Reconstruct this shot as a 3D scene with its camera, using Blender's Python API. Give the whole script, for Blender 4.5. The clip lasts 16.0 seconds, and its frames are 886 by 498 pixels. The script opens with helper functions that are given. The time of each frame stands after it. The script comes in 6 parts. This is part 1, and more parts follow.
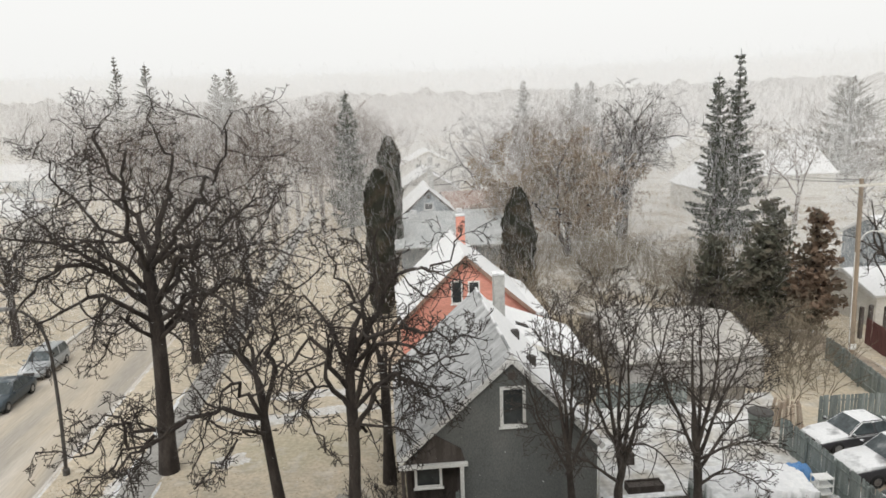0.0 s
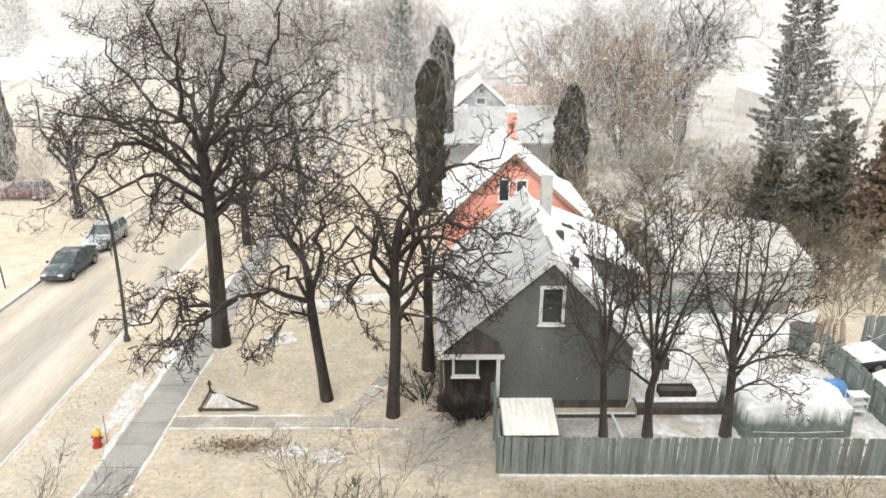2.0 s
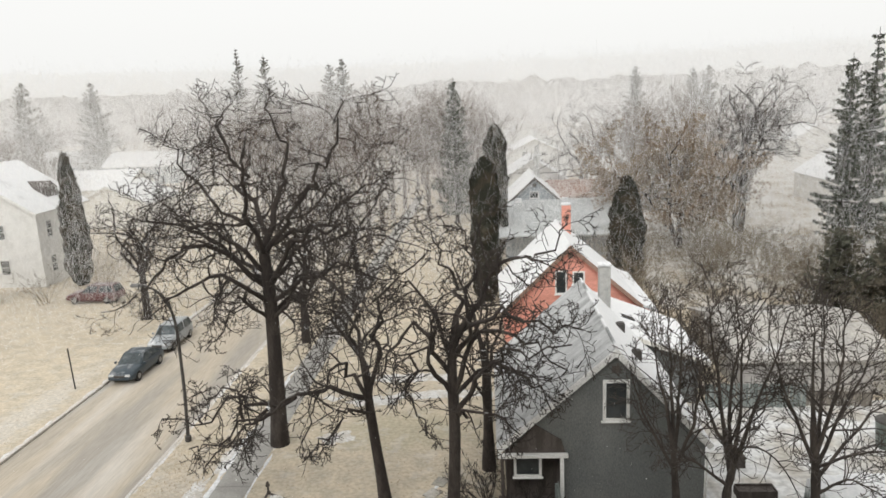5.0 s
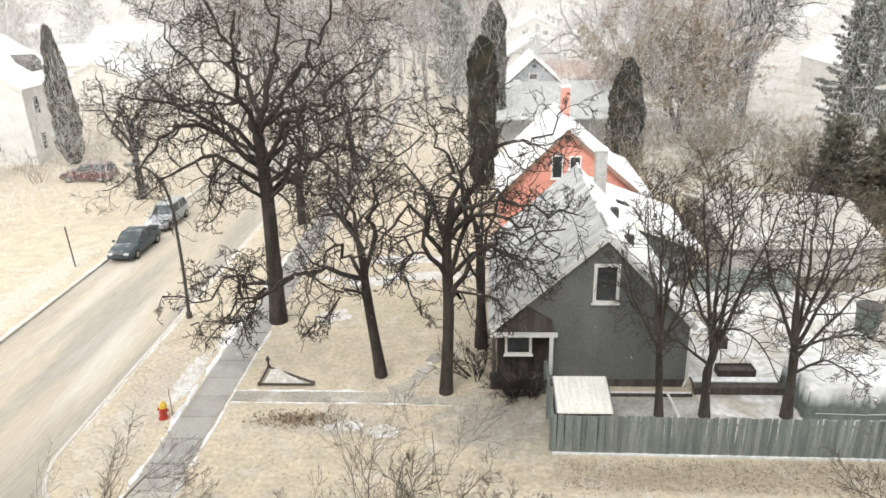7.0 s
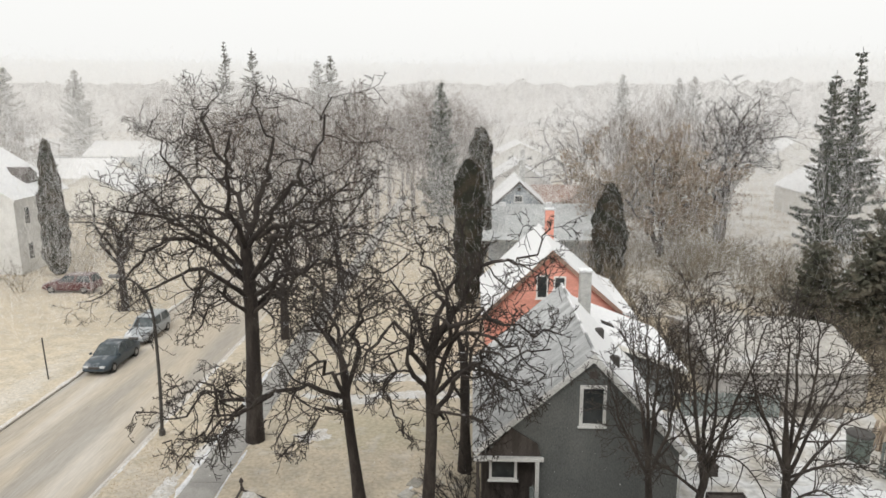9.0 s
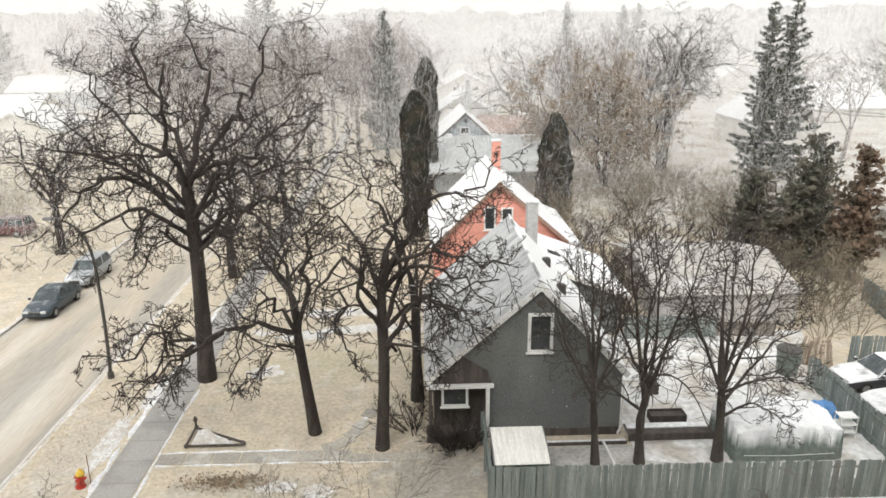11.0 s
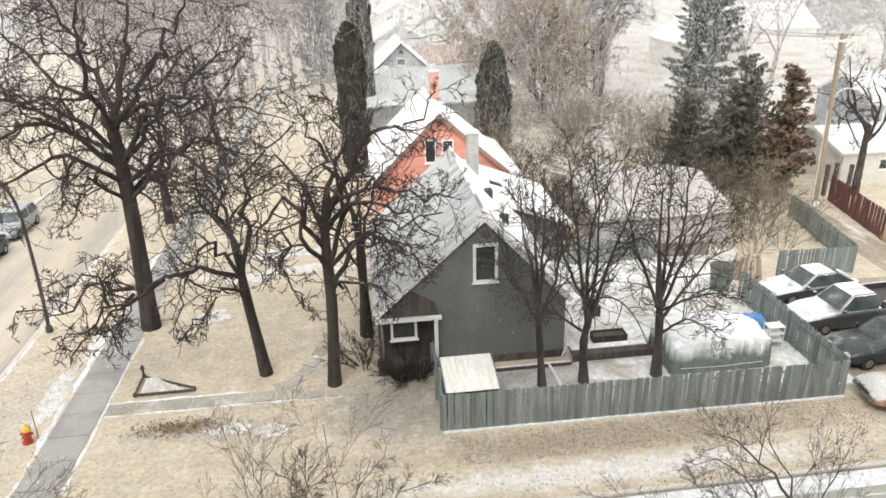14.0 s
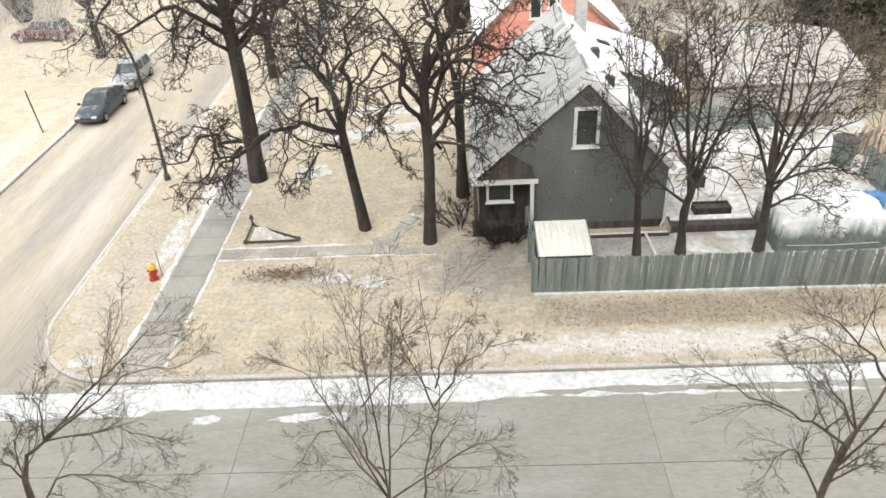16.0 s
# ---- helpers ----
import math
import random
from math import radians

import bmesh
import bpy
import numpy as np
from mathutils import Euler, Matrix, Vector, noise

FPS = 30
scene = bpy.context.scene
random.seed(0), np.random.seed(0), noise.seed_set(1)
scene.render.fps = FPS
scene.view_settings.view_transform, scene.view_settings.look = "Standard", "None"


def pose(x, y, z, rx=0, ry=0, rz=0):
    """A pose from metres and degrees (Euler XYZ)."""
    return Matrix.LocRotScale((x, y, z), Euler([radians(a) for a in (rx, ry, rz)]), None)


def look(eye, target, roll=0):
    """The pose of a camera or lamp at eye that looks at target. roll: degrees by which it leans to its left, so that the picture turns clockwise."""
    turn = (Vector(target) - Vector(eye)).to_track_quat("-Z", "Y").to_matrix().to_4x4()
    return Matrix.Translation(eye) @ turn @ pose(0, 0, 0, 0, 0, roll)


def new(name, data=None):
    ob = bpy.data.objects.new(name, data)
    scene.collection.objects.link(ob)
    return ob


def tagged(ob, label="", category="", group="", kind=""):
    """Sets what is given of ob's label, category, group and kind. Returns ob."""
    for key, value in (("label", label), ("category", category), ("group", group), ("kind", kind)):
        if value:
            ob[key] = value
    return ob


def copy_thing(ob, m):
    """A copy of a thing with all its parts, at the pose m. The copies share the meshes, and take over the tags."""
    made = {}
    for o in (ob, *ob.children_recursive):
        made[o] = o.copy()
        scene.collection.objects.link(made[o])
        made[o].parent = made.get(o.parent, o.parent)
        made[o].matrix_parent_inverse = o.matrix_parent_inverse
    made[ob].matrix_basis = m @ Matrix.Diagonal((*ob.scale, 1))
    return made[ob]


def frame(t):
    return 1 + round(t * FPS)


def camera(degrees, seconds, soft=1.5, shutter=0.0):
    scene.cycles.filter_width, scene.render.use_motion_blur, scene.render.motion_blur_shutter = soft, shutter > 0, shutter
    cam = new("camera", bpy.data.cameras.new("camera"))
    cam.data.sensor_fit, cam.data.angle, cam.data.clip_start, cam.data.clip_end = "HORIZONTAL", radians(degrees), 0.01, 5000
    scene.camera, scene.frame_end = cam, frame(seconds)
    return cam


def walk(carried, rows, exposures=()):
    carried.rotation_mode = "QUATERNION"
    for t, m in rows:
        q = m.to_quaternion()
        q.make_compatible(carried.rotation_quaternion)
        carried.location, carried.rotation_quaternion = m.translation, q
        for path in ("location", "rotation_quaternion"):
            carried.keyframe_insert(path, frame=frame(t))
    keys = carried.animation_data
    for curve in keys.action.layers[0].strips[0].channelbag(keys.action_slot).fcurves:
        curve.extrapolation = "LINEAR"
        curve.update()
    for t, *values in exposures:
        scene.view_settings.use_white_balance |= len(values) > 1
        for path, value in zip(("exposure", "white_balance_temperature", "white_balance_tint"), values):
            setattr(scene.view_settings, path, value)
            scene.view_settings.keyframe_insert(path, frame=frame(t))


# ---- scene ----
# ---- camera: held in one place high at a window, turning ----
cam = camera(64.38, 16.0, soft=1.6)
EYE = 17.0
TURNS = [
    (0.0, 78.511, 1.862, -5.178), (0.5, 77.424, 1.044, -5.040), (1.0, 73.368, 0.061, -4.815),
    (1.5, 70.030, -0.276, -3.451), (2.0, 70.112, -0.158, -0.674), (2.5, 75.108, -0.532, 2.537),
    (3.0, 79.179, 1.452, 4.833), (5.5, 76.583, 2.502, 3.172), (6.0, 73.199, 2.221, 4.059),
    (6.5, 69.772, 1.742, 3.856), (7.0, 68.372, 1.577, 3.226), (7.5, 71.516, 1.191, 2.952),
    (8.0, 75.226, 0.778, 2.899), (10.5, 78.655, -0.497, 0.377), (11.0, 72.469, 0.525, -2.043),
    (11.5, 69.908, 1.167, -3.608), (12.0, 72.342, 0.860, -6.922), (12.5, 73.975, 0.453, -9.534),
    (13.0, 73.608, 0.362, -10.193), (13.5, 71.274, 0.669, -9.528), (14.0, 67.027, 1.442, -7.275),
    (14.5, 62.498, 2.286, -4.303), (15.0, 58.767, 2.950, -1.597), (15.5, 56.919, 3.049, -0.029),
    (16.0, 56.158, 3.047, 0.710),
]
STOPS = [(0.0, 0.08), (1.0, 0.38), (1.5, 0.68), (2.0, 0.8), (2.5, 0.43), (3.0, 0.1), (5.5, 0.13), (6.0, 0.33), (6.5, 0.6), (7.0, 0.7), (8.0, 0.4), (10.5, 0.03), (11.0, 0.48), (11.5, 0.61), (12.5, 0.5), (13.0, 0.48), (13.5, 0.53), (14.0, 0.7), (14.5, 0.8), (16.0, 0.78)]
walk(cam, [(t, pose(0, 0, EYE, rx, ry, rz)) for t, rx, ry, rz in TURNS], STOPS)

# ---- light: an overcast, snowy day ----
world = bpy.data.worlds.new("overcast_sky")
scene.world = world
world.use_nodes = True
wn, wl = world.node_tree.nodes, world.node_tree.links
wn.clear()
sky = wn.new("ShaderNodeTexSky")
sky.sky_type, sky.sun_disc = "NISHITA", False
sky.sun_elevation, sky.sun_rotation = radians(42), radians(200)
sky.air_density, sky.dust_density, sky.ozone_density = 1.0, 6.0, 0.6
grey = wn.new("ShaderNodeHueSaturation")
grey.inputs["Saturation"].default_value = 0.12
cloud = wn.new("ShaderNodeMix")
cloud.data_type = "RGBA"
cloud.inputs["Factor"].default_value = 0.8
cloud.inputs["B"].default_value = (10.4, 10.4, 10.2, 1)
sky_out = wn.new("ShaderNodeBackground")
sky_out.inputs["Strength"].default_value = 0.1
wout = wn.new("ShaderNodeOutputWorld")
wl.new(sky.outputs[0], grey.inputs["Color"])
wl.new(grey.outputs[0], cloud.inputs["A"])
wl.new(cloud.outputs["Result"], sky_out.inputs["Color"])
wl.new(sky_out.outputs[0], wout.inputs["Surface"])
sun_data = bpy.data.lights.new("sun", "SUN")
sun_data.energy, sun_data.angle, sun_data.color = 1.4, radians(40), (1.0, 0.98, 0.95)
sun = new("sun", sun_data)
sun.matrix_world = look((-14, -40, 48), (0, 0, 0))


# ---- materials ----
def material(name, colour, other=None, rough=0.8, scale=3.0, fine=40.0, bump=0.3, metal=0.0, snow=0.0,
             snow_scale=0.5, random=0.0, stretch=(1, 1, 1), translucent=0.0, patch=(0.45, 0.6), snow_up=True, depth=0.02, soft=0.08, speckle=(0.72, 1.15), zones=()):
    """A surface of two colours broken up at two scales, with relief; snow: how much of it lies on its upward faces;
    zones: worn or dusted stretches (x, y, half width, half depth, colour, strength) with soft, ragged rims."""
    m = bpy.data.materials.new(name)
    m.use_nodes = True
    n, l = m.node_tree.nodes, m.node_tree.links
    bsdf = n["Principled BSDF"]
    bsdf.inputs["Roughness"].default_value, bsdf.inputs["Metallic"].default_value = rough, metal
    other = other or tuple(c * 0.7 for c in colour)
    geo, mapping = n.new("ShaderNodeNewGeometry"), n.new("ShaderNodeMapping")
    mapping.inputs["Scale"].default_value = stretch
    l.new(geo.outputs["Position"], mapping.inputs["Vector"])

    def noisy(size, detail=4.0):
        t = n.new("ShaderNodeTexNoise")
        t.inputs["Scale"].default_value, t.inputs["Detail"].default_value = size, detail
        l.new(mapping.outputs[0], t.inputs["Vector"])
        return t.outputs["Fac"]

    def ramp(value, low, high):
        r = n.new("ShaderNodeMapRange")
        r.inputs["From Min"].default_value, r.inputs["From Max"].default_value = low, high
        l.new(value, r.inputs["Value"])
        return r.outputs[0]

    def mix(factor, a, b, blend="MIX"):
        x = n.new("ShaderNodeMix")
        x.data_type, x.blend_type = "RGBA", blend
        for socket, value in ((x.inputs["Factor"], factor), (x.inputs["A"], a), (x.inputs["B"], b)):
            if isinstance(value, (int, float)):
                socket.default_value = value
            elif isinstance(value, tuple):
                socket.default_value = (*value, 1) if len(value) == 3 else value
            else:
                l.new(value, socket)
        return x.outputs["Result"]

    big, small = noisy(scale), noisy(fine, 6.0)
    shade = mix(ramp(big, *patch), tuple(colour), tuple(other))
    grain = ramp(small, 0.3, 0.7)
    speck = n.new("ShaderNodeMapRange")
    speck.inputs["To Min"].default_value, speck.inputs["To Max"].default_value = speckle
    l.new(grain, speck.inputs["Value"])
    for x, y, rx, ry, tint, strength in zones:
        place, size = n.new("ShaderNodeVectorMath"), n.new("ShaderNodeVectorMath")
        place.operation, size.operation = "SUBTRACT", "MULTIPLY"
        place.inputs[1].default_value, size.inputs[1].default_value = (x, y, 0), (1 / rx, 1 / ry, 0)
        l.new(geo.outputs["Position"], place.inputs[0])
        l.new(place.outputs[0], size.inputs[0])
        length, rag, fade = n.new("ShaderNodeVectorMath"), n.new("ShaderNodeMath"), n.new("ShaderNodeMapRange")
        length.operation, rag.operation = "LENGTH", "MULTIPLY_ADD"
        rag.inputs[1].default_value = 1.5
        l.new(size.outputs[0], length.inputs[0])
        l.new(noisy(1.7, 7.0), rag.inputs[0])
        l.new(length.outputs["Value"], rag.inputs[2])
        fade.interpolation_type = "SMOOTHSTEP"
        for key, value in (("From Min", 1.95), ("From Max", 1.15), ("To Min", 0.0), ("To Max", strength)):
            fade.inputs[key].default_value = value
        l.new(rag.outputs[0], fade.inputs["Value"])
        shade = mix(fade.outputs[0], shade, tint)
    shade = mix(1.0, shade, speck.outputs[0], "MULTIPLY")
    if random:
        info, r = n.new("ShaderNodeObjectInfo"), n.new("ShaderNodeMapRange")
        r.inputs["To Min"].default_value, r.inputs["To Max"].default_value = 1 - random, 1 + random
        l.new(info.outputs["Random"], r.inputs["Value"])
        shade = mix(1.0, shade, r.outputs[0], "MULTIPLY")
    if snow:
        s = noisy(snow_scale, 8.0)
        amount = ramp(s, 0.72 - 0.5 * snow, 0.72 - 0.5 * snow + soft * (1 + snow))
        if snow_up:
            sep = n.new("ShaderNodeSeparateXYZ")
            l.new(geo.outputs["Normal"], sep.inputs[0])
            mult = n.new("ShaderNodeMath")
            mult.operation = "MULTIPLY"
            l.new(amount, mult.inputs[0])
            l.new(ramp(sep.outputs["Z"], 0.35, 0.6), mult.inputs[1])
            amount = mult.outputs[0]
        shade = mix(amount, shade, mix(grain, (0.68, 0.69, 0.7), (0.8, 0.8, 0.8)))
    l.new(shade, bsdf.inputs["Base Color"])
    if bump:
        b = n.new("ShaderNodeBump")
        b.inputs["Strength"].default_value, b.inputs["Distance"].default_value = bump, depth
        l.new(small, b.inputs["Height"])
        l.new(b.outputs[0], bsdf.inputs["Normal"])
    if translucent:
        t, x = n.new("ShaderNodeBsdfTranslucent"), n.new("ShaderNodeMixShader")
        l.new(shade, t.inputs["Color"])
        x.inputs[0].default_value = translucent
        l.new(bsdf.outputs[0], x.inputs[1])
        l.new(t.outputs[0], x.inputs[2])
        l.new(x.outputs[0], n["Material Output"].inputs["Surface"])
    return m


M = {
    "grass": material("dead_grass", (0.56, 0.485, 0.37), (0.45, 0.4, 0.315), 0.95, 0.9, 5.0, 0.5, snow=0.36, snow_scale=1.1, depth=0.05, soft=0.5, speckle=(0.8, 1.14), patch=(0.4, 0.68),
                      zones=((0.6, 23.9, 3.0, 2.6, (0.31, 0.29, 0.255), 0.9), (9.0, 20.7, 9.5, 0.95, (0.36, 0.31, 0.24), 0.75), (8.0, 18.95, 9.0, 0.75, (0.7, 0.69, 0.67), 0.75), (-6.5, 23.6, 4.0, 0.9, (0.4, 0.37, 0.32), 0.6), (-14.8, 25.0, 1.4, 6.0, (0.5, 0.46, 0.4), 0.6), (-4.5, 34.0, 5.0, 2.4, (0.42, 0.38, 0.27), 0.6), (-27.0, 34.0, 1.3, 12.0, (0.58, 0.55, 0.5), 0.6))),
    "road": material("snowy_asphalt", (0.47, 0.41, 0.325), (0.36, 0.33, 0.285), 0.7, 0.5, 9.0, 0.1, snow=0.44, snow_scale=0.55, stretch=(1.0, 0.1, 1), soft=0.5, speckle=(0.86, 1.08)),
    "concrete": material("wet_concrete", (0.38, 0.37, 0.325), (0.32, 0.315, 0.28), 0.6, 0.5, 13.0, 0.1, snow=0.42, snow_scale=0.5, stretch=(0.4, 1.2, 1), random=0.05, soft=0.5, speckle=(0.84, 1.08)),
    "walk": material("sidewalk_concrete", (0.36, 0.35, 0.325), (0.3, 0.29, 0.27), 0.75, 0.8, 12.0, 0.15, random=0.08, speckle=(0.86, 1.08), zones=((-12.0, 18.3, 2.0, 2.2, (0.5, 0.47, 0.42), 0.6),)),
    "kerb": material("kerb_concrete", (0.6, 0.56, 0.51), (0.52, 0.49, 0.45), 0.8, 0.8, 14.0, 0.2, snow=0.5, snow_scale=0.8, soft=0.4),
    "snow": material("snow", (0.77, 0.775, 0.78), (0.69, 0.7, 0.71), 0.9, 0.8, 6.0, 0.4),
    "thinsnow": material("thin_wet_snow", (0.68, 0.67, 0.65), (0.56, 0.53, 0.48), 0.9, 1.6, 9.0, 0.3, patch=(0.46, 0.62)),
    "gardens": material("thinly_snowed_gardens", (0.6, 0.585, 0.55), (0.38, 0.33, 0.255), 0.95, 0.25, 3.5, 0.5, patch=(0.4, 0.62), depth=0.06),
    "shedwall": material("weathered_tan_boards", (0.27, 0.245, 0.21), (0.2, 0.18, 0.155), 0.9, 0.8, 12.0, 0.3, stretch=(3, 3, 0.4)),
    "slush": material("grey_slush", (0.5, 0.49, 0.46), (0.34, 0.33, 0.3), 0.8, 0.7, 6.0, 0.5, patch=(0.4, 0.62), depth=0.04),
    "yard": material("trodden_snow", (0.7, 0.7, 0.69), (0.46, 0.43, 0.38), 0.9, 0.55, 3.5, 0.5, patch=(0.42, 0.62), depth=0.06),
    "straw": material("straw_blades", (0.5, 0.41, 0.29), (0.43, 0.35, 0.25), 0.95, 1.2, 9.0, 0.0),
    "litter": material("fallen_leaves", (0.34, 0.26, 0.175), (0.26, 0.2, 0.135), 0.9, 1.2, 9.0, 0.1),
    "flag": material("flagstone", (0.43, 0.4, 0.345), (0.35, 0.33, 0.29), 0.8, 1.0, 12.0, 0.3, snow=0.3, snow_scale=0.7, random=0.08, soft=0.25),
    "dirt": material("frozen_dirt", (0.36, 0.30, 0.235), (0.29, 0.245, 0.2), 0.95, 0.5, 7.0, 0.6, snow=0.4, snow_scale=0.3, stretch=(1.5, 0.4, 1)),
    "bark": material("dark_bark", (0.034, 0.027, 0.023), (0.062, 0.051, 0.044), 0.95, 2.0, 14.0, 1.0, depth=0.05, stretch=(1, 1, 0.35), snow=0.16, snow_scale=1.6),
    "ash": material("ash_bark", (0.05, 0.041, 0.035), (0.085, 0.071, 0.06), 0.95, 2.0, 16.0, 0.8, depth=0.04, stretch=(1, 1, 0.35), snow=0.12, snow_scale=1.6),
    "twig": material("young_bark", (0.21, 0.18, 0.15), (0.135, 0.116, 0.098), 0.9, 2.5, 18.0, 0.6, stretch=(1, 1, 0.4)),
    "brush": material("dry_brush", (0.26, 0.22, 0.16), (0.17, 0.142, 0.105), 0.95, 0.25, 8.0, 0.2),
    "far": material("far_twigs", (0.2, 0.163, 0.135), (0.135, 0.11, 0.093), 0.95, 0.05, 4.0, 0.0),
    "spruce": material("spruce_needles", (0.05, 0.062, 0.042), (0.085, 0.09, 0.06), 0.85, 1.0, 9.0, 0.4, translucent=0.3),
    "cedar": material("cedar_foliage", (0.046, 0.048, 0.034), (0.085, 0.072, 0.05), 0.9, 0.9, 9.0, 0.4, snow=0.14, snow_scale=1.2, translucent=0.2),
    # needle green lightened for haze and against self-shadow; thin snow lies on top
    "yardgreen": material("haze_paled_needles", (0.12, 0.122, 0.09), (0.165, 0.148, 0.112), 0.9, 0.6, 9.0, 0.4, snow=0.16, snow_scale=1.5, translucent=0.35),
    "rust": material("rusty_foliage", (0.25, 0.175, 0.125), (0.16, 0.13, 0.095), 0.9, 0.5, 9.0, 0.4, translucent=0.3),
    "leaf": material("withered_leaves", (0.36, 0.28, 0.2), (0.25, 0.19, 0.135), 0.9, 0.5, 9.0, 0.2, translucent=0.35),
    "stucco": material("grey_stucco", (0.145, 0.153, 0.148), (0.18, 0.187, 0.18), 0.9, 0.6, 22.0, 0.5, stretch=(1, 1, 0.5)),
    # the house's grey stucco lightened to paint haze onto the rear wing
    "wing": material("hazed_grey_stucco", (0.2, 0.21, 0.205), (0.24, 0.25, 0.245), 0.9, 0.6, 22.0, 0.4),
    "orange": material("orange_siding", (0.8, 0.37, 0.29), (0.73, 0.33, 0.255), 0.8, 0.8, 14.0, 0.2, stretch=(0.3, 0.3, 3)),
    "blue": material("grey_blue_siding", (0.33, 0.37, 0.40), (0.29, 0.33, 0.36), 0.8, 0.5, 10.0, 0.1),
    "white": material("white_paint", (0.8, 0.8, 0.78), (0.72, 0.72, 0.7), 0.6, 1.2, 25.0, 0.1),
    "cream": material("cream_siding", (0.7, 0.68, 0.62), (0.64, 0.62, 0.57), 0.8, 0.5, 12.0, 0.1, stretch=(0.3, 0.3, 3)),
    "seam": material("snowy_metal_roof", (0.38, 0.39, 0.39), (0.46, 0.47, 0.47), 0.6, 1.0, 8.0, 0.2, snow=0.7, snow_scale=0.9, stretch=(0.6, 2.6, 0.6), snow_up=False, soft=0.3),
    "shingle": material("snowy_shingles", (0.26, 0.27, 0.27), (0.2, 0.205, 0.21), 0.9, 0.8, 8.0, 0.4, snow=0.55, snow_scale=0.4, stretch=(0.5, 1.5, 1.5), snow_up=False),
    "snowroof": material("snow_covered_roof", (0.6, 0.6, 0.6), (0.5, 0.5, 0.5), 0.9, 0.6, 6.0, 0.3, snow=0.95, snow_scale=0.3, snow_up=False),
    "greyroof": material("thinly_snowed_roof", (0.42, 0.44, 0.44), (0.36, 0.375, 0.375), 0.9, 0.3, 8.0, 0.3, snow=0.4, snow_scale=0.5, snow_up=False, soft=0.5),
    "tanroof": material("pale_tan_roof", (0.42, 0.4, 0.365), (0.36, 0.345, 0.32), 0.9, 0.5, 6.0, 0.3, snow=0.16, snow_scale=0.25, snow_up=False),
    "rustroof": material("rust_brown_roof", (0.32, 0.2, 0.15), (0.27, 0.18, 0.14), 0.9, 0.6, 8.0, 0.3),
    "glass": material("window_glass", (0.035, 0.04, 0.042), (0.05, 0.055, 0.055), 0.08, 1.0, 3.0, 0.0),
    "carglass": material("car_window_glass", (0.05, 0.062, 0.066), (0.09, 0.105, 0.11), 0.1, 1.5, 8.0, 0.0, snow=0.25, snow_scale=1.5, soft=0.4),
    # real dark wood; also paints shade on the porch wall and dormer
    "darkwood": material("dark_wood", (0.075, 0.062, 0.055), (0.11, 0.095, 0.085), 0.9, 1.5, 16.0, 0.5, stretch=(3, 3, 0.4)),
    "fence": material("weathered_grey_green_boards", (0.195, 0.225, 0.215), (0.26, 0.285, 0.27), 0.9, 1.5, 18.0, 0.5, stretch=(4, 4, 0.35), random=0.2),
    "redfence": material("dark_red_boards", (0.13, 0.055, 0.05), (0.17, 0.075, 0.07), 0.9, 1.5, 15.0, 0.4, stretch=(3, 3, 0.4), random=0.15),
    "tanfence": material("tan_boards", (0.5, 0.40, 0.26), (0.45, 0.36, 0.24), 0.85, 1.0, 12.0, 0.3, stretch=(3, 3, 0.4), random=0.06),
    "pole": material("utility_pole_wood", (0.33, 0.26, 0.19), (0.27, 0.22, 0.17), 0.9, 1.5, 20.0, 0.5, stretch=(4, 4, 0.3)),
    "steel": material("galvanised_steel", (0.3, 0.3, 0.3), (0.24, 0.24, 0.24), 0.5, 3.0, 30.0, 0.1, metal=0.6),
    "darksteel": material("dark_painted_steel", (0.06, 0.055, 0.05), (0.08, 0.075, 0.07), 0.6, 3.0, 30.0, 0.1),
    "hydrant": material("red_enamel", (0.5, 0.055, 0.035), (0.42, 0.05, 0.035), 0.5, 4.0, 30.0, 0.1),
    "yellow": material("yellow_enamel", (0.75, 0.5, 0.05), (0.68, 0.45, 0.06), 0.5, 4.0, 30.0, 0.1),
    "tarp": material("grey_green_tarp", (0.15, 0.18, 0.16), (0.2, 0.225, 0.205), 0.6, 0.9, 6.0, 0.6, snow=0.95, snow_scale=0.6, depth=0.06),
    "bluetarp": material("blue_tarp", (0.1, 0.25, 0.52), (0.14, 0.3, 0.56), 0.5, 2.0, 7.0, 0.7, depth=0.06),
    "brick": material("grey_chimney_brick", (0.5, 0.5, 0.48), (0.42, 0.42, 0.41), 0.9, 3.0, 20.0, 0.4),
    "lid": material("ribbed_white_plastic", (0.78, 0.77, 0.72), (0.68, 0.67, 0.62), 0.6, 2.0, 20.0, 0.2, stretch=(4, 0.4, 1)),
    "log": material("split_firewood", (0.5, 0.42, 0.33), (0.4, 0.32, 0.25), 0.9, 3.0, 20.0, 0.4, random=0.2),
    "tyre": material("tyre_rubber", (0.02, 0.02, 0.02), (0.035, 0.035, 0.035), 0.9, 4.0, 30.0, 0.2),
    "rim": material("alloy_rim", (0.4, 0.4, 0.4), (0.3, 0.3, 0.3), 0.35, 4.0, 30.0, 0.0, metal=0.8),
    "lamp_glass": material("headlight_glass", (0.65, 0.66, 0.66), (0.55, 0.56, 0.56), 0.15, 4.0, 30.0, 0.0),
    # distance haze painted into the treeline's grey
    "backwoods": material("haze_grey_treeline", (0.36, 0.35, 0.34), (0.3, 0.29, 0.285), 0.95, 0.03, 0.3, 0.0),
    "plaster": material("plain_plaster", (0.5, 0.48, 0.45), (0.46, 0.44, 0.42), 0.9, 0.4, 9.0, 0.2),
    # white for the slivers that stand in for haze, and for near snowflakes
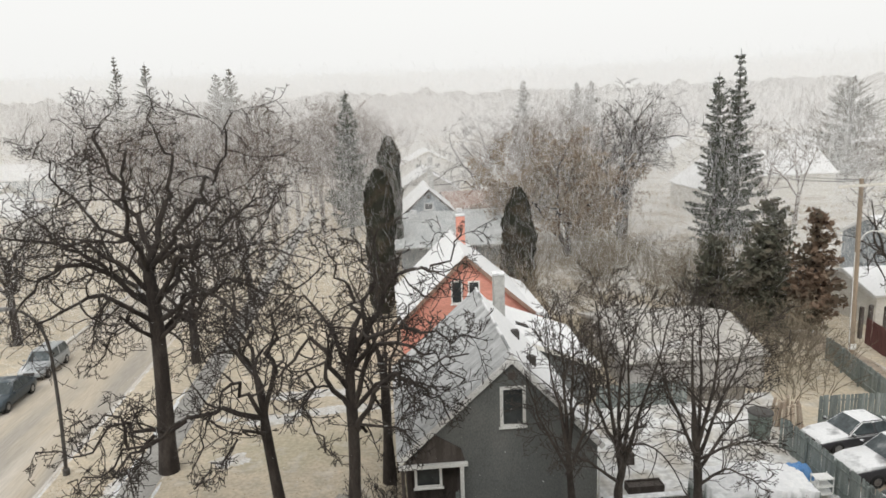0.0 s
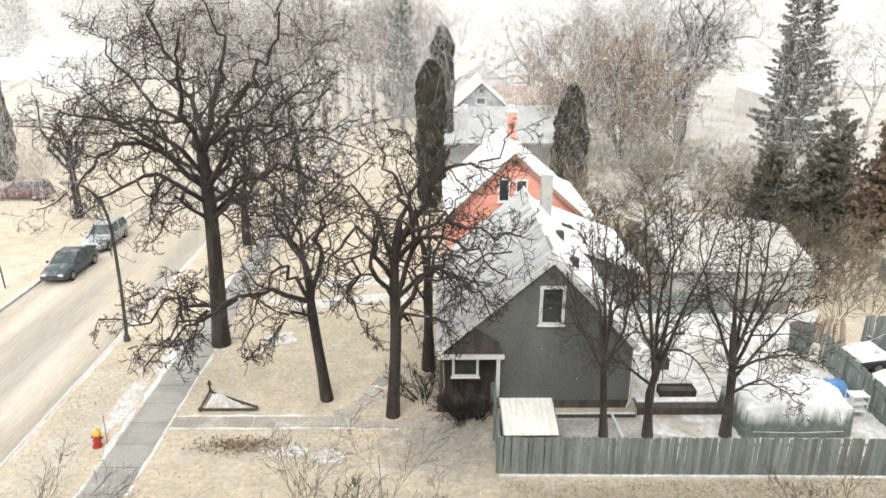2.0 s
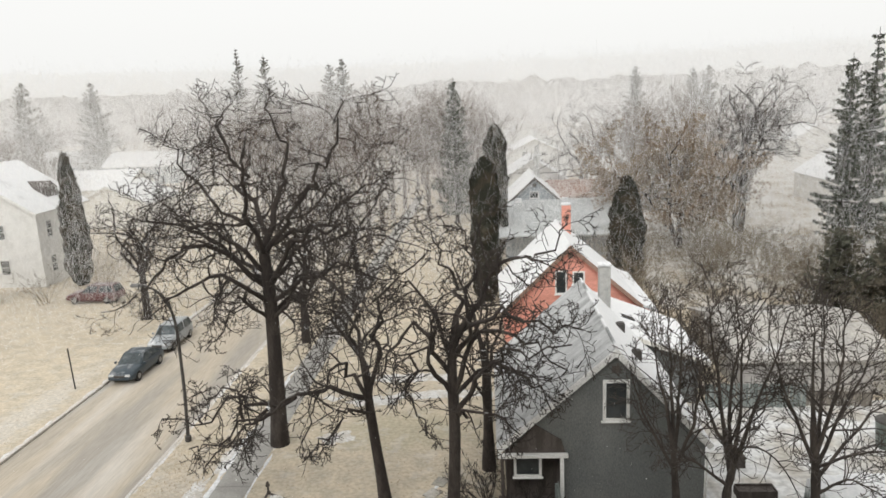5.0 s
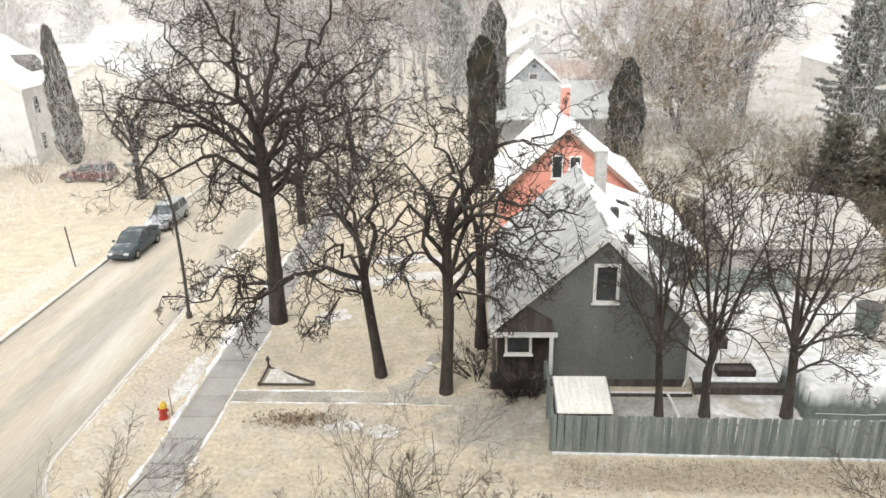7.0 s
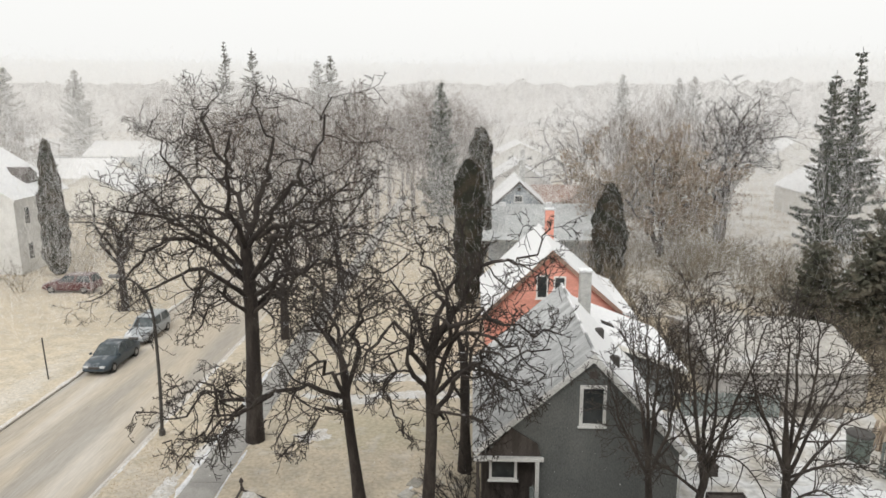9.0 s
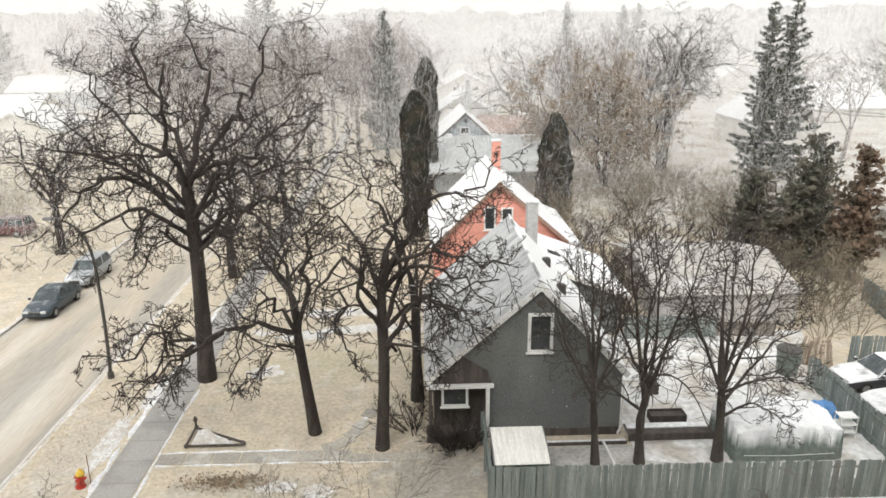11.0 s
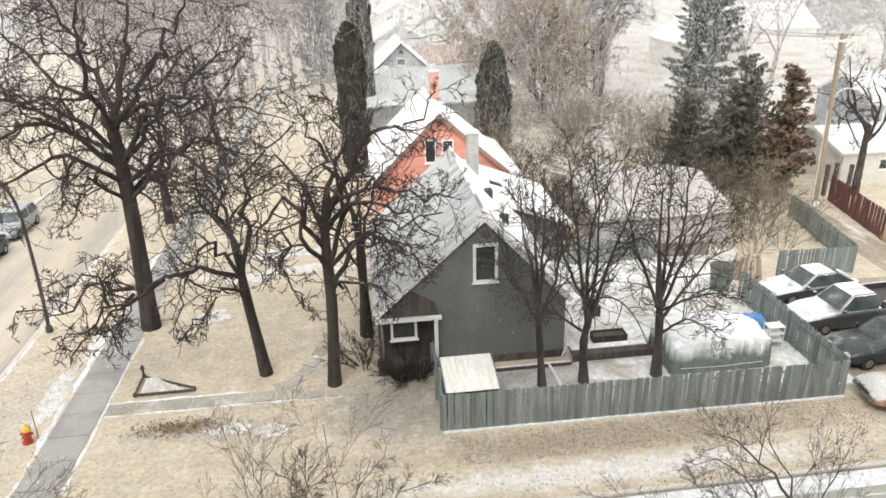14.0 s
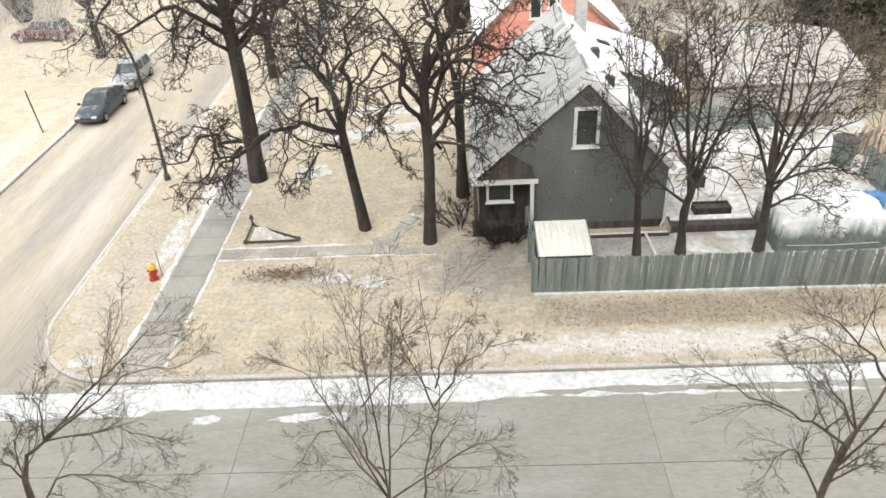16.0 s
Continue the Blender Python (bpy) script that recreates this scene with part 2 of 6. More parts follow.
    "flake_haze": material("falling_snow", (0.95, 0.95, 0.95), (0.93, 0.93, 0.93), 0.9, 1.0, 5.0, 0.0, translucent=0.5),
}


def paint(name, colour, snow=0.6, rough=0.35, soft=0.12, other=None):
    return material(name, colour, other or tuple(c * 0.85 + 0.02 for c in colour), rough, 1.5, 12.0, 0.05, snow=snow, snow_scale=1.2, soft=soft, patch=(0.56, 0.62) if other else (0.45, 0.6))


# ---- mesh helpers ----
def mesh_object(name, mesh, mat, parent=None, label=""):
    if mat is not None and not mesh.materials:
        mesh.materials.append(mat)
    ob = new(name, mesh)
    if parent is not None:
        ob.parent = parent
    return tagged(ob, label) if label else ob


def part(name, bm, mat, parent=None, label="", smooth=False):
    """Links a bmesh as one mesh object under its thing."""
    mesh = bpy.data.meshes.new(name)
    bm.normal_update()
    bm.to_mesh(mesh)
    bm.free()
    if smooth:
        mesh.shade_smooth()
    return mesh_object(name, mesh, mat, parent, label)


def thing(name, label, category, group="", kind="", at=None):
    ob = new(name)
    ob.empty_display_size = 0.3
    if at is not None:
        ob.matrix_basis = at
    return tagged(ob, label, category, group, kind)


def box(bm, x0, x1, y0, y1, z0, z1, bevel=0.0):
    made = bmesh.ops.create_cube(bm, size=1.0, matrix=Matrix.LocRotScale(
        ((x0 + x1) / 2, (y0 + y1) / 2, (z0 + z1) / 2), None, (x1 - x0, y1 - y0, z1 - z0)))
    if bevel:
        edges = {e for v in made["verts"] for e in v.link_edges}
        bmesh.ops.bevel(bm, geom=list(edges), offset=bevel, segments=2, affect="EDGES")
    return bm


def boxed(*a, bevel=0.0):
    return box(bmesh.new(), *a, bevel=bevel)


def prism(outline, axis, a, b):
    """A solid with the given outline, drawn out along an axis from a to b."""
    bm = bmesh.new()

    def at(p, d):
        return {"x": (d, p[0], p[1]), "y": (p[0], d, p[1]), "z": (p[0], p[1], d)}[axis]
    low = [bm.verts.new(at(p, a)) for p in outline]
    high = [bm.verts.new(at(p, b)) for p in outline]
    bm.faces.new(low)
    bm.faces.new(high)
    for i in range(len(outline)):
        j = (i + 1) % len(outline)
        bm.faces.new((low[i], low[j], high[j], high[i]))
    bmesh.ops.recalc_face_normals(bm, faces=bm.faces)
    return bm


def tube(points, radii, sides=8, bm=None):
    bm = bm or bmesh.new()
    rings, pts = [], [Vector(p) for p in points]
    for i, p in enumerate(pts):
        d = (pts[min(i + 1, len(pts) - 1)] - pts[max(i - 1, 0)]).normalized()
        u = d.orthogonal().normalized() if i == 0 else (u - d * u.dot(d)).normalized()
        v = d.cross(u)
        rings.append([bm.verts.new(p + radii[i] * (math.cos(k * math.tau / sides) * u + math.sin(k * math.tau / sides) * v)) for k in range(sides)])
    for a, b in zip(rings, rings[1:]):
        for k in range(sides):
            bm.faces.new((a[k], a[(k + 1) % sides], b[(k + 1) % sides], b[k]))
    bm.faces.new(rings[0][::-1])
    bm.faces.new(rings[-1])
    return bm


def raw_mesh(name, verts, faces):
    """A mesh from arrays, all faces with the same number of corners."""
    mesh = bpy.data.meshes.new(name)
    verts, faces = np.asarray(verts, np.float32), np.asarray(faces, np.int32)
    n = faces.shape[1]
    mesh.vertices.add(len(verts))
    mesh.vertices.foreach_set("co", verts.ravel())
    mesh.loops.add(faces.size)
    mesh.loops.foreach_set("vertex_index", faces.ravel())
    mesh.polygons.add(len(faces))
    mesh.polygons.foreach_set("loop_start", np.arange(0, faces.size, n, dtype=np.int32))
    mesh.polygons.foreach_set("loop_total", np.full(len(faces), n, np.int32))
    mesh.update(calc_edges=True)
    mesh.validate()
    return mesh


# ---- trees ----
class Twigs:
    """Collects tapered tubes for the wood of one tree."""

    def __init__(self):
        self.v, self.f, self.n = [], [], 0

    def add(self, pts, rad, sides):
        pts = np.asarray(pts, float)
        d = np.gradient(pts, axis=0)
        d /= np.linalg.norm(d, axis=1, keepdims=True) + 1e-9
        ref = np.array([0.31, 0.83, 0.46]) if abs(d[0] @ [0.31, 0.83, 0.46]) < 0.9 else np.array([0.9, -0.3, 0.3])
        u = np.cross(d, ref)
        u /= np.linalg.norm(u, axis=1, keepdims=True) + 1e-9
        w = np.cross(d, u)
        a = np.arange(sides) * math.tau / sides
        ring = u[:, None] * np.cos(a)[None, :, None] + w[:, None] * np.sin(a)[None, :, None]
        v = (pts[:, None] + ring * np.asarray(rad)[:, None, None]).reshape(-1, 3)
        k = len(pts)
        i, j = np.meshgrid(np.arange(k - 1), np.arange(sides), indexing="ij")
        if sides == 2:
            i, j = i[:, :1], j[:, :1]
        q = np.stack([i * sides + j, i * sides + (j + 1) % sides, (i + 1) * sides + (j + 1) % sides, (i + 1) * sides + j], -1).reshape(-1, 4)
        self.v.append(v)
        self.f.append(q + self.n)
        self.n += len(v)

    def mesh(self, name):
        return raw_mesh(name, np.concatenate(self.v), np.concatenate(self.f))


def sprout(tw, rng, p, d, length, r, level, kids, wig, up, spread, ratio, tip=0.006, floor=0.5, coarse=False):
    """A branch that wanders, with its own side branches down to twigs."""
    n = 3 if coarse else max(3, min(9, int(length / 0.28)))
    pts, rad = [np.array(p)], [r]
    d = np.array(d) / (np.linalg.norm(d) + 1e-9)
    bend = np.zeros(3)
    for i in range(n):
        bend = bend * 0.55 + rng.normal(0, wig * 0.8, 3)
        d = d + bend + np.array([0, 0, up])
        d /= np.linalg.norm(d)
        q = pts[-1] + d * length / n
        if q[2] < floor:
            d[2] = abs(d[2])
            q = pts[-1] + d * length / n
        pts.append(q)
        rad.append(max(tip, r * (1 - 0.8 * (i + 1) / n)))
    tw.add(pts, rad, 2 if coarse else 6 if r > 0.09 else 4 if r > 0.035 else 3)
    branch_off(tw, rng, pts, rad, length, level, kids, wig, up, spread, ratio, tip, 0.2, floor, coarse)


def branch_off(tw, rng, pts, rad, length, level, kids, wig, up, spread, ratio, tip, first=0.2, floor=0.5, coarse=False):
    if level <= 0:
        return
    n = len(pts) - 1
    for c in range(kids[-level]):
        s = first + (1 - first) * (c + rng.random()) / kids[-level]
        i = min(n - 1, int(s * n))
        f = s * n - i
        p = pts[i] * (1 - f) + pts[i + 1] * f
        d = pts[i + 1] - pts[i]
        d = d / (np.linalg.norm(d) + 1e-9)
        side = rng.normal(0, 1, 3)
        side -= d * (side @ d)
        side /= np.linalg.norm(side) + 1e-9
        ang = radians(rng.uniform(*spread))
        r = rad[i] * (1 - f) + rad[i + 1] * f
        sprout(tw, rng, p, d * math.cos(ang) + side * math.sin(ang), length * ratio * rng.uniform(0.6, 1.25) * (1.25 - 0.7 * s),
               max(tip, r * rng.uniform(0.5, 0.78)), level - 1, kids, wig, up, spread, ratio, tip, floor, coarse)


def curve_through(points, per=4):
    p = [np.array(q, float) for q in points]
    p = [2 * p[0] - p[1]] + p + [2 * p[-1] - p[-2]]
    out = []
    for a, b, c, d in zip(p, p[1:], p[2:], p[3:]):
        for t in np.arange(per) / per:
            out.append(0.5 * (2 * b + (c - a) * t + (2 * a - 5 * b + 4 * c - d) * t ** 2 + (3 * b - a - 3 * c + d) * t ** 3))
    return out + [p[-2]]


def limbed_tree(name, label, lines, trunk_r, limb_r, seed, kids, wig=0.28, up=0.02, spread=(35, 75), ratio=0.5, mat="bark", tip=0.007, jitter=0.08, base_ratio=0.36, group=""):
    """A bare tree whose trunk and main limbs follow the given lines; all finer wood grows from them."""
    rng = np.random.default_rng(seed)
    tree = thing(name, label, "tree", group)
    trunk, crown = Twigs(), Twigs()
    pts = curve_through(list(lines[0]) + list(lines[1][1:]))
    fork = 4 * (len(lines[0]) - 1)
    rad = [trunk_r * (1.0 - 0.38 * i / fork) if i <= fork else trunk_r * 0.58 * (1 - 0.92 * ((i - fork) / (len(pts) - 1 - fork)) ** 0.5) for i in range(len(pts))]
    rad = [r * (1 + 0.05 * rng.normal()) for r in rad]
    rad[0], rad[1] = trunk_r * 1.28, trunk_r * 1.04
    for i in range(fork + 2, len(pts)):
        pts[i] = pts[i] + rng.normal(0, jitter, 3)
    stem = pts[:fork + 7]
    pts[0] = pts[0] * [1, 1, 0] + np.array([0, 0, -0.1])
    trunk.add(pts, rad, 12)
    branch_off(crown, rng, pts, [r * 0.5 for r in rad], 4.0, len(kids), kids, wig, up, spread, ratio, tip, 0.45)
    for line in lines[2:]:
        line = [np.array(q, float) for q in line]
        near = min(range(len(stem)), key=lambda i: np.linalg.norm(stem[i] - line[0]))
        if np.linalg.norm(stem[near] - line[0]) < 1.6:
            line = [stem[max(0, near - 1 - (near > 6))]] + line[1:]
        pts = curve_through(line, 4)
        length = sum(np.linalg.norm(b - a) for a, b in zip(pts, pts[1:]))
        for i in range(2, len(pts)):
            pts[i] = pts[i] + rng.normal(0, jitter, 3)
        r0 = limb_r * min(1.0, 0.45 + length / 14)
        rad = [max(tip * 2, r0 * 1.15 * (1 - 0.87 * (i / (len(pts) - 1)) ** 0.8)) for i in range(len(pts))]
        crown.add(pts, rad, 7)
        branch_off(crown, rng, pts, rad, length * base_ratio / 0.5, len(kids), kids, wig, up, spread, ratio, tip, 0.15)
    mesh_object("trunk", trunk.mesh("trunk"), M[mat], tree)
    mesh_object("crown", crown.mesh("crown"), M[mat], tree)
    tree.children[0].data.shade_smooth()
    return tree


def bare_tree(name, label, at, height, seed, width=0.5, levels=(6, 6, 5), trunk_r=None, mat="far", fork=0.3, stems=1, group="", tip=0.02, leaves=0, wig=0.34, coarse=False):
    """A bare tree grown freely: stems that fork into rising limbs."""
    rng = np.random.default_rng(seed)
    tree = thing(name, label, "tree", group, at=pose(*at))
    trunk, crown = Twigs(), Twigs()
    wood(trunk, crown, rng, height, width, levels, trunk_r or height * 0.018, fork, stems, tip, coarse, wig)
    mesh_object("trunk", trunk.mesh("trunk"), M[mat], tree)
    mesh_object("crown", crown.mesh("crown"), M[mat], tree)
    if leaves:
        v = np.concatenate(crown.v)
        v = v[v[:, 2] > height * 0.2]
        pick = v[rng.integers(0, len(v), leaves)] + rng.normal(0, 0.25, (leaves, 3))
        leaf_cloud("leaves", pick, 0.2, rng, M["leaf"], tree, "withered brown leaves")
    return tree


def wood(trunk, crown, rng, height, width, levels, r, fork, stems, tip, coarse=False, wig=0.34):
    for s in range(stems):
        lean = rng.normal(0, 0.05 + 0.12 * (stems > 1), 2)
        top = height * fork
        pts = [np.array([0, 0, -0.1])] + [np.array([lean[0] * z, lean[1] * z, z]) for z in np.linspace(top * 0.2, top, 5)]
        rad = np.linspace(r * 1.2, r * 0.7, len(pts))
        trunk.add(pts, rad, 8)
        for k in range(levels[0]):
            a = (k + rng.random()) / levels[0] * math.tau
            out = rng.uniform(0.25, 1.0) * width
            d = np.array([math.cos(a) * out, math.sin(a) * out, 1.0])
            start = pts[-1] - np.array([0, 0, rng.random() * top * 0.35])
            sprout(crown, rng, start, d, (height - top) * (rng.uniform(0.55, 0.8) if coarse else rng.uniform(0.75, 1.0)), r * 0.5, len(levels) - 1, levels, 0.16 if coarse else wig, 0.02, (25, 68), 0.55 if coarse else 0.5, tip, 0.5, coarse)


def leaf_cloud(name, centres, size, rng, mat, parent, label=""):
    """Many small loose leaves or needle sprays, two triangles each."""
    n = len(centres)
    a, b = rng.normal(0, 1, (n, 3)), rng.normal(0, 1, (n, 3))
    a /= np.linalg.norm(a, axis=1, keepdims=True)
    b -= a * (a * b).sum(1, keepdims=True)
    b /= np.linalg.norm(b, axis=1, keepdims=True)
    s = size * rng.uniform(0.5, 1.3, (n, 1))
    c = np.asarray(centres)
    v = np.stack([c - a * s, c + b * s * 0.45, c + a * s, c - b * s * 0.45], 1).reshape(-1, 3)
    return mesh_object(name, raw_mesh(name, v, np.arange(4 * n).reshape(-1, 4)), mat, parent, label)


def spruce(name, label, at, height, radius, seed, mat="spruce", bare=0.08, ragged=0.3, density=1.0, group="", full=0.85):
    rng = np.random.default_rng(seed)
    tree = thing(name, label, "tree", group, at=pose(*at))
    trunk = Twigs()
    trunk.add([np.array([0, 0, z]) for z in (-0.1, height * 0.3, height * 0.7, height)], [height * 0.016, height * 0.012, height * 0.007, 0.02], 8)
    boughs, tips = Twigs(), []
    z = height * bare
    while z < height * 0.985:
        f = (z / height - bare) / (1 - bare)
        reach = radius * (1 - f) ** full * (0.55 + 0.45 * min(1, f * 6)) + 0.15
        for k in range(int(5 + 4 * (1 - f))):
            a = rng.random() * math.tau
            r = reach * rng.uniform(1 - ragged, 1 + ragged * 0.6)
            droop = -0.25 + 0.55 * f
            out = np.array([math.cos(a), math.sin(a), droop])
            pts = [np.array([0, 0, z]) + out * r * t + np.array([0, 0, 0.25 * r * t * t]) for t in (0, 0.35, 0.7, 1.0)]
            boughs.add(pts, [0.05, 0.035, 0.02, 0.01], 3)
            m = max(3, int(density * r * 19))
            t = rng.random(m) ** 0.7
            across = np.array([-math.sin(a), math.cos(a), 0])
            base = np.array([0, 0, z]) + out * (r * t)[:, None] + np.array([0, 0, 0.25]) * (r * t * t)[:, None]
            tips.append(base + across * (rng.normal(0, 0.17, m) * r * (1.1 - t))[:, None] + rng.normal(0, 0.07, (m, 3)) - np.array([0, 0, 0.08]))
        z += height * 0.024 * rng.uniform(0.7, 1.3)
    mesh_object("trunk", trunk.mesh("trunk"), M["bark"], tree)
    tagged(mesh_object("bough", boughs.mesh("bough"), M["bark"], tree), kind="stuff")
    leaf_cloud("crown", np.concatenate(tips), 0.25, rng, M[mat], tree)
    return tree


def column_cedar(name, label, at, height, radius, seed, mat="cedar", group="", pointed=0.55):
    """A dense upright cedar: a lumpy body of upward leaf sprays round a thin trunk."""
    rng = np.random.default_rng(seed)
    tree = thing(name, label, "tree", group, at=pose(*at))
    trunk = Twigs()
    trunk.add([np.array([0, 0, z]) for z in (-0.1, height * 0.5, height * 0.95)], [0.16, 0.1, 0.03], 8)
    mesh_object("trunk", trunk.mesh("trunk"), M["bark"], tree)
    n = int(10000 * radius * height / 8)
    f = rng.random(n)
    profile = np.minimum(1, (f / 0.12) ** 0.5) * np.minimum(1, ((1 - f) / pointed) ** 0.55 + 0.04)
    a = rng.random(n) * math.tau
    lump = 1 + 0.13 * np.sin(a * 3 + f * 17 + seed) + 0.1 * np.sin(a * 5 - f * 29)
    r = radius * profile * lump * rng.uniform(0.72, 1.03, n)
    c = np.stack([r * np.cos(a), r * np.sin(a), f * height], 1)
    s = 0.26 * rng.uniform(0.6, 1.3, n)
    out = np.stack([np.cos(a), np.sin(a), np.zeros(n)], 1)
    side = np.stack([-np.sin(a), np.cos(a), np.zeros(n)], 1) + rng.normal(0, 0.5, (n, 3))
    rise = np.stack([out[:, 0] * 0.25, out[:, 1] * 0.25, np.ones(n)], 1) + rng.normal(0, 0.25, (n, 3))
    v = np.stack([c - rise * s[:, None], c + side * s[:, None] * 0.4, c + rise * s[:, None], c - side * s[:, None] * 0.4], 1).reshape(-1, 3)
    mesh_object("crown", raw_mesh("crown", v, np.arange(4 * n).reshape(-1, 4)), M[mat], tree)
    return tree


def shrub(name, label, at, height, width, seed, stems=14, mat="brush", category="bush", group=""):
    rng = np.random.default_rng(seed)
    bush = thing(name, label, category, group, at=pose(*at))
    tw = Twigs()
    for s in range(stems):
        a, o = rng.random() * math.tau, rng.random() ** 0.5
        start = np.array([math.cos(a) * o * width * 0.25, math.sin(a) * o * width * 0.25, -0.05])
        d = np.array([math.cos(a) * o * width / height, math.sin(a) * o * width / height, 1.0])
        sprout(tw, rng, start, d, height * rng.uniform(0.7, 1.05), 0.03, 2, (5, 4), 0.16, 0.02, (20, 55), 0.5, 0.01)
    tagged(mesh_object("brushwood", tw.mesh("brushwood"), M[mat], bush), kind="stuff")
    return bush


# ---- ground, roads, kerbs ----
ZR = -0.12                      # level of the carriageways
WEST, EAST, NORTH, SOUTH, TURN_R = -24.8, -16.7, 17.75, 9.9, 3.9
FAR = 1500


def corner(cx, cy, r, a0, a1, n=10):
    return [(cx + r * math.cos(radians(a0 + (a1 - a0) * i / n)), cy + r * math.sin(radians(a0 + (a1 - a0) * i / n))) for i in range(n + 1)]


NE_ARC = corner(EAST + TURN_R, NORTH + TURN_R, TURN_R, 180, 270)
NW_ARC = corner(WEST - TURN_R, NORTH + TURN_R, TURN_R, 270, 360)
bm = bmesh.new()
for outline in (NE_ARC + [(FAR, NORTH), (FAR, FAR), (EAST, FAR)],
                NW_ARC + [(WEST, FAR), (-FAR, FAR), (-FAR, NORTH)],
                [(-FAR, -FAR), (FAR, -FAR), (FAR, SOUTH), (-FAR, SOUTH)]):
    bm.faces.new([bm.verts.new((x, y, 0)) for x, y in outline])
# the sheet goes on below the carriageways
bm.faces.new([bm.verts.new(v) for v in ((-FAR, SOUTH, ZR - 0.02), (FAR, SOUTH, ZR - 0.02), (FAR, NORTH + 5, ZR - 0.02), (-FAR, NORTH + 5, ZR - 0.02))])
bm.faces.new([bm.verts.new(v) for v in ((WEST - 1, NORTH, ZR - 0.03), (EAST + 1, NORTH, ZR - 0.03), (EAST + 1, FAR, ZR - 0.03), (WEST - 1, FAR, ZR - 0.03))])
ground = tagged(part("ground", bm, M["grass"]), "dead straw-coloured grass with thin patches of snow", "ground", kind="structure")

bm = bmesh.new()
bm.faces.new([bm.verts.new((x, y, ZR)) for x, y in [(EAST, 400), (WEST, 400), (WEST, NORTH + TURN_R)] + NW_ARC[::-1] + NE_ARC[::-1]])
avenue = tagged(part("road_avenue", bm, M["road"]), "asphalt side road streaked with packed snow", "road", kind="structure")
street = thing("road_street", "pale concrete street in large jointed panels", "road", kind="structure")


def kerb(points, name="kerb"):
    """A kerb that follows a line on its road side."""
    bm, rows = bmesh.new(), []
    pts = [Vector((x, y, 0)) for x, y in points]
    for i, p in enumerate(pts):
        d = (pts[min(i + 1, len(pts) - 1)] - pts[max(i - 1, 0)]).normalized()
        s = Vector((-d.y, d.x, 0))
        rows.append([bm.verts.new(p + s * o + Vector((0, 0, z))) for o, z in ((0.02, ZR - 0.02), (0.0, 0.0), (0.03, 0.025), (-0.16 + 0.33, 0.025), (0.19, -0.02))])
    for a, b in zip(rows, rows[1:]):
        for k in range(4):
            bm.faces.new((a[k], b[k], b[k + 1], a[k + 1]))
    return tagged(part(name, bm, M["kerb"]), "pale concrete kerb dusted with snow", "kerb", kind="structure")


kerb([(300, NORTH), *NE_ARC[::-1], (EAST, 300)][::-1])
kerb([(WEST, 300), *NW_ARC[::-1], (-300, NORTH)][::-1])
kerb([(-300, SOUTH), (300, SOUTH)][::-1])

lane = tagged(part("lane", prism([(27.7, 19.0), (31.0, 19.0), (30.9, 44), (31.0, 47), (28.6, 47), (28.9, 40)], "z", -0.05, 0.012), M["dirt"]),
              "back lane of frozen brown dirt and gravel", "lane", kind="structure")
pad = tagged(part("parking_pad", prism([(19.4, 18.4), (27.8, 18.4), (28.0, 31.5), (20.2, 32.0)], "z", -0.05, 0.008), M["dirt"]),
             "frozen dirt parking pad beside the lane", "parking pad", kind="structure")
yard = tagged(part("yard_snow", prism([(8.8, 24.6), (19.9, 22.4), (20.2, 31.5), (22, 36.8), (12, 37.2), (8.8, 36)], "z", -0.05, 0.015), M["yard"]),
              "trodden snow lying over the back yard", "snow", kind="structure")

side_yard = tagged(part("side_yard", prism([(4.9, 22.2), (18.6, 22.0), (19.9, 22.38), (8.78, 24.58), (8.78, 25.7), (4.9, 25.7)], "z", -0.05, 0.013), M["slush"]),
                   "grey trodden slush between the house and the fence", "slush", kind="structure")
garden = tagged(part("garden_snow", prism([(13.5, 54), (110, 58), (260, 300), (19, 300), (19, 98), (15, 90), (14.6, 70)], "z", -0.05, 0.014), M["gardens"]),
                "trodden snow lying over the back gardens", "snow", kind="structure")

# ---- houses ----


def window(parent, x, z, w, h, y, face="s", mat="white", bars=0, frame_w=0.1, name="window"):
    """A framed window with its pane on a wall that faces south (s), east (e) or west (w)."""
    turn = {"s": 0, "e": 90, "w": -90}[face]
    spot = pose(x, y, z, 0, 0, turn)

    def put(bm):
        bmesh.ops.transform(bm, matrix=spot, verts=bm.verts)
        return bm
    bm = bmesh.new()
    for a in ((-w / 2, w / 2, -h / 2, -h / 2 + frame_w), (-w / 2, w / 2, h / 2 - frame_w, h / 2),
              (-w / 2, -w / 2 + frame_w, -h / 2 + frame_w, h / 2 - frame_w), (w / 2 - frame_w, w / 2, -h / 2 + frame_w, h / 2 - frame_w)):
        box(bm, a[0], a[1], -0.07, 0.02, a[2], a[3])
    frame_ob = part(name, put(bm), M[mat], parent)
    part("sill", put(boxed(-w / 2 - 0.06, w / 2 + 0.06, -0.12, 0.0, -h / 2 - 0.06, -h / 2 - 0.002)), M[mat], frame_ob)
    part("pane", put(boxed(-w / 2 + frame_w, w / 2 - frame_w, -0.035, 0.0, -h / 2 + frame_w, h / 2 - frame_w)), M["glass"], frame_ob)
    for i in range(bars):
        zz = -h / 2 + h * (i + 1) / (bars + 1)
        part("bar", put(boxed(-w / 2 + frame_w, w / 2 - frame_w, -0.06, -0.036, zz - 0.03, zz + 0.03)), M[mat], frame_ob)
    return frame_ob


